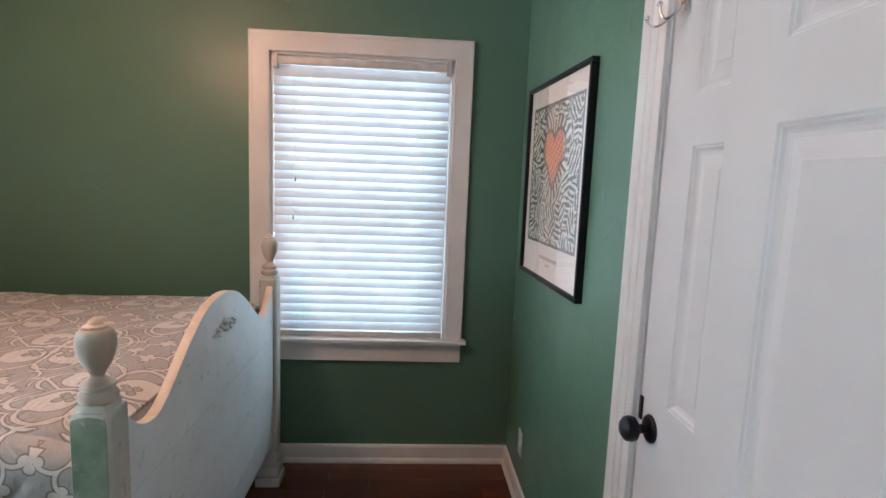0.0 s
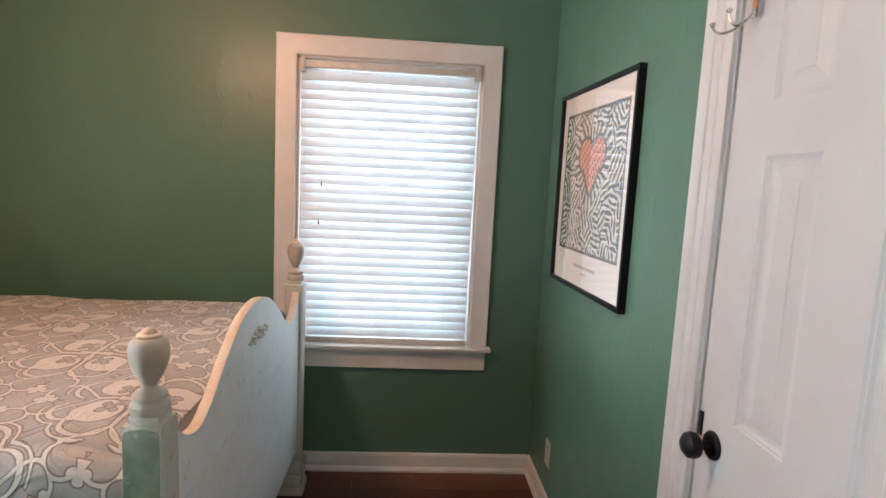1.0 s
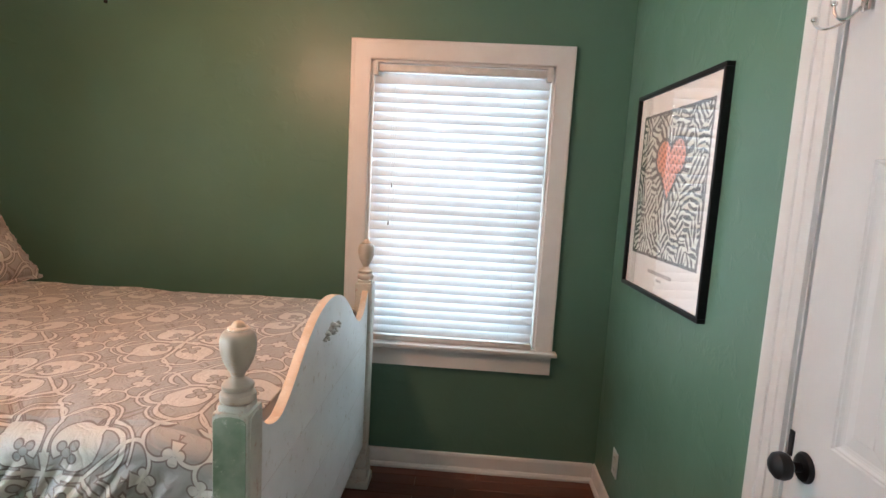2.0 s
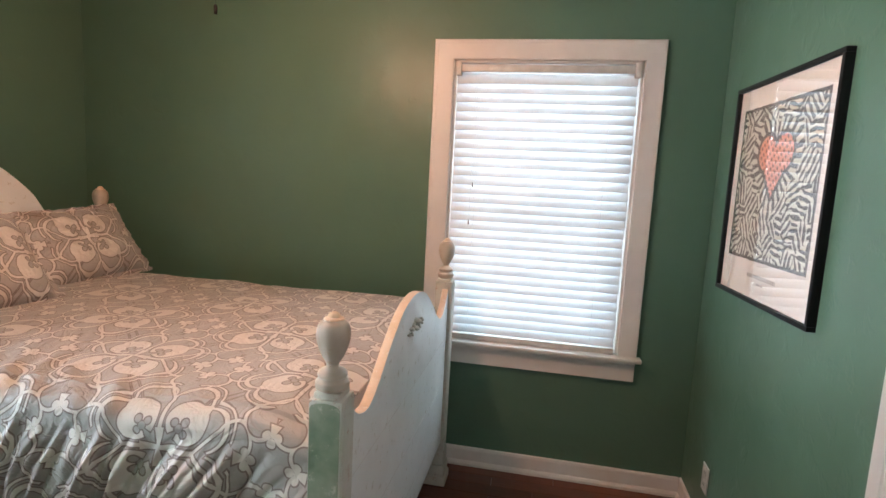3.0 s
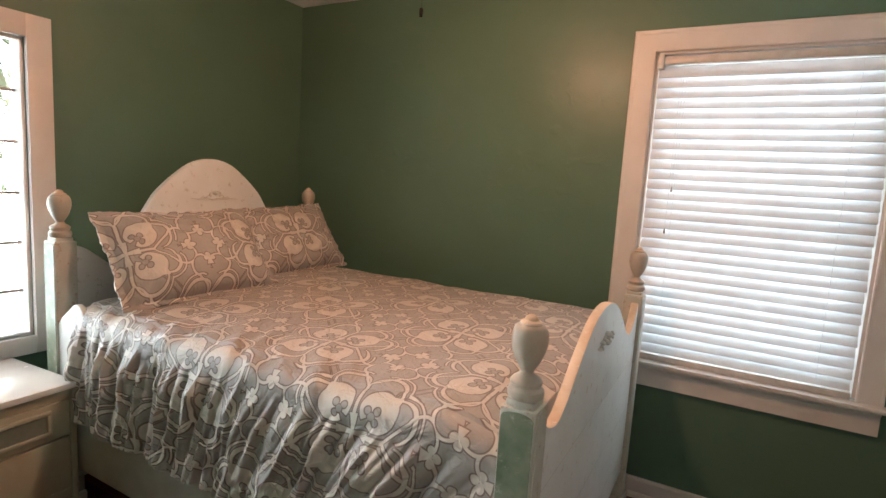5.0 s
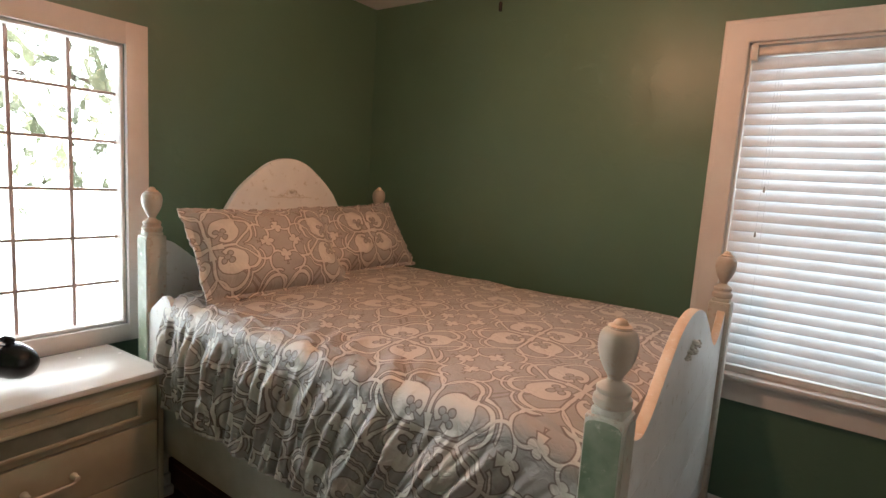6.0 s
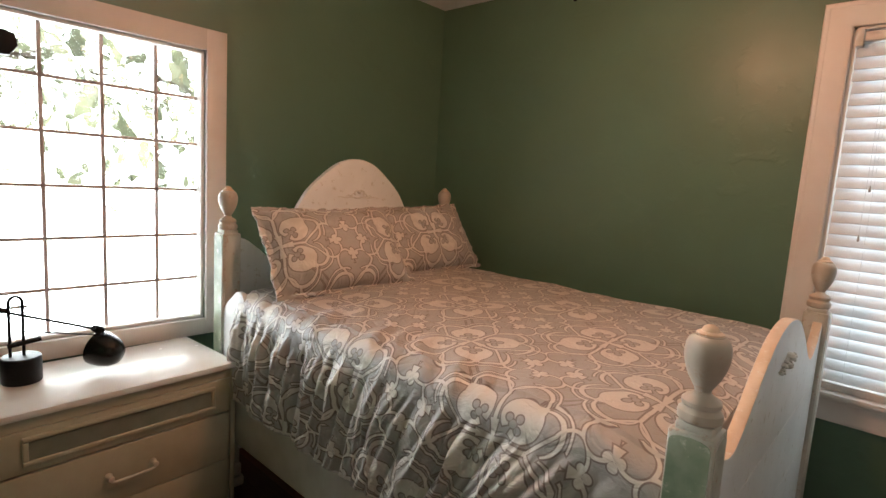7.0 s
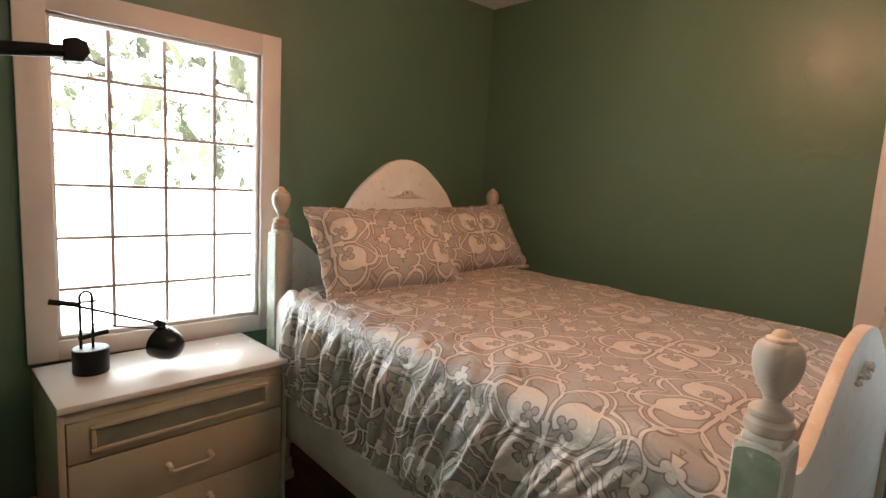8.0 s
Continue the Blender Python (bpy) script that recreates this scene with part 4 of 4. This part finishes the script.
def pillow(m, w, h, puff, seed, centre, label):
    """Sham with a soft filled middle and a flat flange; local x across, y up, front on +z."""
    bm = bmesh.new()
    layer = bm.loops.layers.uv.new("UVMap")
    NU, NV = 56, 40
    uvs = {}
    sides = []
    for sgn in (1, -1):
        grid = []
        for i in range(NU + 1):
            row = []
            for j in range(NV + 1):
                a, b = 2 * i / NU - 1, 2 * j / NV - 1
                fa, fb = min(1.0, (1 - abs(a)) / 0.09), min(1.0, (1 - abs(b)) / 0.12)
                core = max(0.0, 1 - (abs(a) / 0.93) ** 3.2) * max(0.0, 1 - (abs(b) / 0.90) ** 3.0)
                z = sgn * (0.004 + puff * core ** 0.55)
                pull = 1 - 0.045 * (1 - abs(b)) * abs(a) ** 3
                x = a * w / 2 * pull + 0.012 * vnoise(b * 5 + seed, 1.0, a) * abs(a) ** 4
                y = b * h / 2 * (1 - 0.05 * (1 - abs(a)) * abs(b) ** 3)
                n = vnoise(a * 3 + seed, b * 3, sgn) * 0.010 + vnoise(a * 8 + seed, b * 8, sgn) * 0.007 + 0.004 * abs(vnoise(a * 15 + seed, b * 12, sgn + 4.0))
                z += n * (0.4 + core) * sgn
                edge = max(1 - fa, 1 - fb)
                z += 0.014 * edge * vnoise(a * 11 + seed, b * 11, 6.0) + 0.008 * vnoise(a * 6, b * 6, seed)
                # weight sags to the bottom edge
                z += sgn * 0.012 * core * max(0.0, -b)
                v = bm.verts.new((x, y, z))
                uvs[v] = (centre[0] + a * w / 2, centre[1] + b * h / 2)
                row.append(v)
            grid.append(row)
        sides.append(grid)
        for i in range(NU):
            for j in range(NV):
                bm.faces.new((grid[i][j], grid[i + 1][j], grid[i + 1][j + 1], grid[i][j + 1]))
    bmesh.ops.remove_doubles(bm, verts=bm.verts, dist=1e-6)
    g0, g1 = sides
    rim = [(i, 0) for i in range(NU)] + [(NU, j) for j in range(NV)] + [(i, NV) for i in range(NU, 0, -1)] + [(0, j) for j in range(NV, 0, -1)]
    for (i0, j0), (i1, j1) in zip(rim, rim[1:] + rim[:1]):
        bm.faces.new((g0[i0][j0], g0[i1][j1], g1[i1][j1], g1[i0][j0]))
    for f in bm.faces:
        for lp in f.loops:
            lp[layer].uv = uvs[lp.vert]
    ob = part("pillow", bm, M_BEDDING)
    ob.matrix_world = m
    return tagged(ob, label, "pillow", "pillows on the bed")


def leaning(y, x_bottom, z_bottom, x_top, z_top, turn=0.0, spin=0.0):
    """Pose whose local y climbs from the bottom to the top edge and whose front faces the foot of the bed."""
    up = Vector((x_top - x_bottom, 0, z_top - z_bottom)).normalized()
    across = Vector((0, 1, 0))
    front = across.cross(up)
    rot = Matrix((across, up, front)).transposed().to_4x4()
    mid = Vector(((x_bottom + x_top) / 2, y, (z_bottom + z_top) / 2))
    return Matrix.Translation(mid) @ pose(0, 0, 0, 0, 0, turn) @ rot @ pose(0, 0, 0, 0, 0, spin)


pillow(leaning(-0.484, -2.763, 0.890, -3.003, 1.240, -6.0, 3.0), 0.628, 0.405, 0.080, 3.0, (0.0, 0.0), "plump grey and white floral pillow sham against the headboard")
pillow(leaning(-1.136, -2.640, 0.890, -2.885, 1.228, -5.0, 0.5), 0.670, 0.415, 0.085, 8.0, (0.2875, 0.0), "plump grey and white floral pillow sham beside the window")


# ---- nightstand and lamp ----
def nightstand():
    ob = thing("nightstand", "cream-painted nightstand with three drawers below the window", "nightstand", pose(-3.024, -1.942, 0, 0, 0, 3.4))
    D, W, H = 0.215, 0.382, 0.626              # half depth, half width, height; front on +x
    for s in (-1, 1):
        part("side_panel", box((-D + 0.004, s * (W - 0.010) - 0.010, 0.0), (D - 0.012, s * (W - 0.010) + 0.010, H - 0.022), 0.002), M_STAND_SHADED, ob)
    part("back_panel", box((-D + 0.004, -W + 0.02, 0.03), (-D + 0.012, W - 0.02, H - 0.022)), M_STAND_SHADED, ob)
    part("plinth", box((-D + 0.02, -W + 0.02, 0.0), (D - 0.035, W - 0.02, 0.035)), M_STAND_SHADED, ob)
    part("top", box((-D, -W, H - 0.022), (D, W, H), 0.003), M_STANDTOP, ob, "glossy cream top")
    part("rail", box((D - 0.03, -W + 0.02, 0.566), (D - 0.016, W - 0.02, H - 0.022)), M_STAND_SHADED, ob)
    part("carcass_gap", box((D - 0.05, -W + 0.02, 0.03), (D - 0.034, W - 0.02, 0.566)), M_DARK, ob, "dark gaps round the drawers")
    inner = W - 0.024
    d1 = part("drawer", box((D - 0.034, -inner, 0.430), (D - 0.012, inner, 0.563), 0.003), M_STAND_SHADED, ob, "drawer with a framed grey panel")
    y0, y1, z0, z1 = -0.297, 0.297, 0.452, 0.545
    part("panel", box((D - 0.0125, y0 + 0.016, z0 + 0.016), (D - 0.0095, y1 - 0.016, z1 - 0.016)), M_STANDPANEL, d1, "grey-green inset panel")
    for a, b, c, d in ((y0, y1, z1 - 0.016, z1), (y0, y1, z0, z0 + 0.016), (y0, y0 + 0.016, z0 + 0.016, z1 - 0.016), (y1 - 0.016, y1, z0 + 0.016, z1 - 0.016)):
        part("moulding", box((D - 0.013, a, c), (D - 0.003, b, d), 0.004, 3), M_STAND_SHADED, d1)
    for z0, z1, hz in ((0.229, 0.423, 0.330), (0.042, 0.2265, 0.165)):
        dr = part("drawer", box((D - 0.034, -inner, z0), (D - 0.012, inner, z1), 0.004), M_STAND_SHADED, ob)
        bm = bmesh.new()
        for s in (-1, 1):
            lathe([(0.011, 0.0), (0.012, 0.004), (0.008, 0.009), (0.0065, 0.020), (0.010, 0.026), (0.009, 0.031), (0.0, 0.033)], 14, pose(D - 0.012, s * 0.070, hz, 0, 90, 0), bm)
        tube([(D + 0.008, -0.070, hz), (D + 0.012, -0.066, hz - 0.012), (D + 0.012, -0.055, hz - 0.016), (D + 0.012, 0.055, hz - 0.016), (D + 0.012, 0.066, hz - 0.012), (D + 0.008, 0.070, hz)], 0.0045, 8, bm)
        part("handle", bm, M_HANDLE, dr, "cream bail handle")
    return ob


nightstand()


def desk_lamp():
    ob = thing("desk_lamp", "black counterweighted desk lamp with round base and dome head", "lamp", pose(-3.075, -2.178, 0.626))
    part("base", lathe([(0.054, 0.0), (0.056, 0.003), (0.056, 0.084), (0.053, 0.088), (0.0, 0.089)], 40), M_BLACK, ob)
    pts = [(0, -0.028, 0.085), (0, -0.028, 0.270)] + [(0, -0.010 - 0.018 * math.cos(a), 0.270 + 0.020 * math.sin(a)) for a in (0.4, 0.8, 1.2, 1.57, 1.94, 2.34, 2.74)] + [(0, 0.008, 0.270), (0, 0.008, 0.085)]
    part("hoop", tube(pts, 0.0048, 10), M_BLACK, ob, "narrow upright wire hoop")
    part("lower_weight", tube([(0, -0.035, 0.125), (0, 0.055, 0.138)], 0.0085, 14), M_BLACK, ob)
    part("cross_pin", tube([(-0.008, -0.022, 0.252), (-0.008, 0.022, 0.252)], 0.005, 12), M_CHROME, ob)
    arm = part("arm", tube([(0.01, -0.06, 0.252), (0.066, 0.205, 0.160)], 0.0045, 8), M_BLACK, ob)
    part("counterweight", tube([(0.005, -0.115, 0.266), (0.010, -0.035, 0.248)], 0.0095, 16), M_BLACK, arm)
    part("stay", tube([(0.012, 0.0, 0.175), (0.062, 0.200, 0.140)], 0.0026, 6), M_BLACK, arm)
    m = look((0.082, 0.224, 0.084), (-0.16, 0.060, 0.15))
    head = part("head", lathe([(0.0, 0.060), (0.016, 0.058), (0.034, 0.050), (0.048, 0.032), (0.057, 0.006), (0.061, -0.024), (0.060, -0.036), (0.056, -0.036), (0.052, 0.004), (0.036, 0.036), (0.0, 0.050)], 36, m), M_BLACKGLOSS, ob, "glossy black dome head")
    part("swivel", lathe([(0.011, -0.018), (0.013, -0.010), (0.013, 0.010), (0.011, 0.018)], 16, Matrix.Translation((0.066, 0.205, 0.160)) @ pose(0, 0, 0, 60, 0, 20)), M_BLACK, head)
    part("neck", tube([(0.066, 0.205, 0.160), (0.072, 0.208, 0.135)], 0.010, 12), M_BLACK, head)
    return ob


desk_lamp()


def boom_lamp():
    """Tall black stand whose level boom reaches in before the glass blocks."""
    ob = thing("boom_stand", "tall black metal stand with a level boom arm", "stand", pose(-2.62, -2.60, 0))
    part("base_plate", lathe([(0.12, 0.0), (0.125, 0.004), (0.12, 0.016), (0.02, 0.022), (0.0, 0.023)], 36), M_BLACK, ob)
    part("pole", tube([(0, 0, 0.02), (0, 0, 1.64)], 0.013, 16), M_BLACK, ob)
    boom = part("boom", tube([(0.0, -0.05, 1.588), (0.0, 0.318, 1.637)], [0.021, 0.0155], 18), M_BLACK, ob)
    part("end_block", slab([(0.316, 1.612), (0.355, 1.616), (0.372, 1.640), (0.366, 1.668), (0.340, 1.674), (0.316, 1.666)], 0.034, "x", -0.017, 0.003), M_BLACK, boom, "square black clamp at the boom's end")
    return ob


boom_lamp()


# ---- ceiling light and its pull chain ----
def ceiling_light():
    ob = thing("ceiling_light", "ceiling light with a lit glass shade and dark pull-chain fob", "ceiling light", pose(-1.72, -1.22, 0))
    part("canopy", lathe([(0.070, CEIL), (0.070, CEIL - 0.022), (0.05, CEIL - 0.034), (0.0, CEIL - 0.035)], 28), M_FANWOOD, ob)
    part("stem", lathe([(0.014, CEIL - 0.03), (0.014, CEIL - 0.17), (0.030, CEIL - 0.18), (0.030, CEIL - 0.215), (0.0, CEIL - 0.216)], 20), M_FANWOOD, ob)
    shade = part("shade", lathe([(0.030, CEIL - 0.205), (0.075, CEIL - 0.225), (0.100, CEIL - 0.265), (0.108, CEIL - 0.300)], 32), M_SHADE, ob, "lit frosted glass shade")
    shade.visible_shadow = False
    chain = part("pull_chain", tube([(0.010, 0.04, CEIL - 0.20), (-0.015, 0.12, CEIL - 0.315), (-0.032, 0.135, 1.942)], 0.0004, 6), M_BLACK, ob)
    part("fob", lathe([(0.0, 0.0), (0.0048, 0.001), (0.0054, 0.022), (0.0036, 0.027), (0.0, 0.029)], 14, pose(-0.032, 0.135, 1.914)), M_FOB, chain, "small dark wooden fob")
    return ob


ceiling_light()


# ---- outdoors beyond the glass blocks ----
tagged(part("backdrop", box((-6.6, -3.9, -0.41), (-6.5, 1.2, 2.85)), M_SKY, smooth=False), "bright hazy daylight beyond the window", "backdrop", kind="structure")
tagged(part("ground", box((-60, -60, -0.45), (60, 60, -0.40)), M_GRASS, smooth=False), "pale yard ground outside", "ground", kind="structure")


def garden_tree(x, y, lean, seed):
    ob = thing("tree", "leafy green garden tree outside the glass blocks", "tree", pose(x, y, -0.40))
    rng = random.Random(seed)
    bm = tube([(0, 0, 0), (0.05, 0.02, 1.0), (0.02, 0.1, 2.0), (0.0, 0.1, 3.0)], [0.10, 0.08, 0.06, 0.03], 12)
    for k in range(7):
        a, z = rng.uniform(0, 6.28), rng.uniform(1.9, 2.9)
        tube([(0.02, 0.08, z), (0.5 * math.cos(a), 0.4 * lean + 0.3 * math.sin(a), z + 0.15), (0.6 * math.cos(a), lean + 0.5 * math.sin(a), z + 0.22)], [0.03, 0.02, 0.008], 8, bm)
    part("trunk", bm, M_BARK, ob)
    for mat, count in ((M_LEAF, 560), (M_LEAF2, 520)):
        bm = bmesh.new()
        for k in range(count):
            c = Vector((rng.gauss(0.1, 0.5), lean + rng.gauss(0, 0.75), 2.22 + rng.gauss(0, 0.40)))
            if c.z < 1.70 + 0.08 * math.sin(c.y * 5) and rng.random() < 0.96:
                continue
            rot = Euler((rng.uniform(-1.2, 1.2), rng.uniform(-1.2, 1.2), rng.uniform(0, 6.28))).to_matrix()
            L, Wd = rng.uniform(0.05, 0.10), rng.uniform(0.013, 0.023)
            pts = [(0, 0, 0), (L * 0.35, Wd, 0.008), (L * 0.75, Wd * 0.7, 0.0), (L, 0, -0.015), (L * 0.75, -Wd * 0.7, 0.0), (L * 0.35, -Wd, 0.008)]
            bm.faces.new([bm.verts.new(c + rot @ Vector(p)) for p in pts])
        part("crown", bm, mat, ob, smooth=False)
    return ob


garden_tree(-5.3, 0.25, -1.15, 11)
garden_tree(-5.8, -3.3, 1.35, 12)

# ---- floor planks ----
rng = random.Random(2)
plank_meshes = {}
PW = 0.083
for i in range(int((0.0 - SOUTH + 0.2) / PW) + 1):
    y0 = -PW * (i + 1)
    x = WEST
    length = rng.choice((0.30, 0.55, 0.80, 1.05))
    while x < -0.001:
        length = round(min(length, 0.0 - x), 3)
        if length not in plank_meshes:
            me = bpy.data.meshes.new("plank")
            b = box((0, 0.0006, -0.018), (length - 0.0012, PW - 0.0006, 0.0), 0.0012, 1)
            b.to_mesh(me)
            b.free()
            me.materials.append(M_FLOOR)
            plank_meshes[length] = me
        ob = new("plank", plank_meshes[length])
        ob.parent = floor
        ob.location = (x, y0, rng.uniform(-0.0006, 0.0))
        x += length
        length = rng.choice((0.75, 1.05, 1.35))
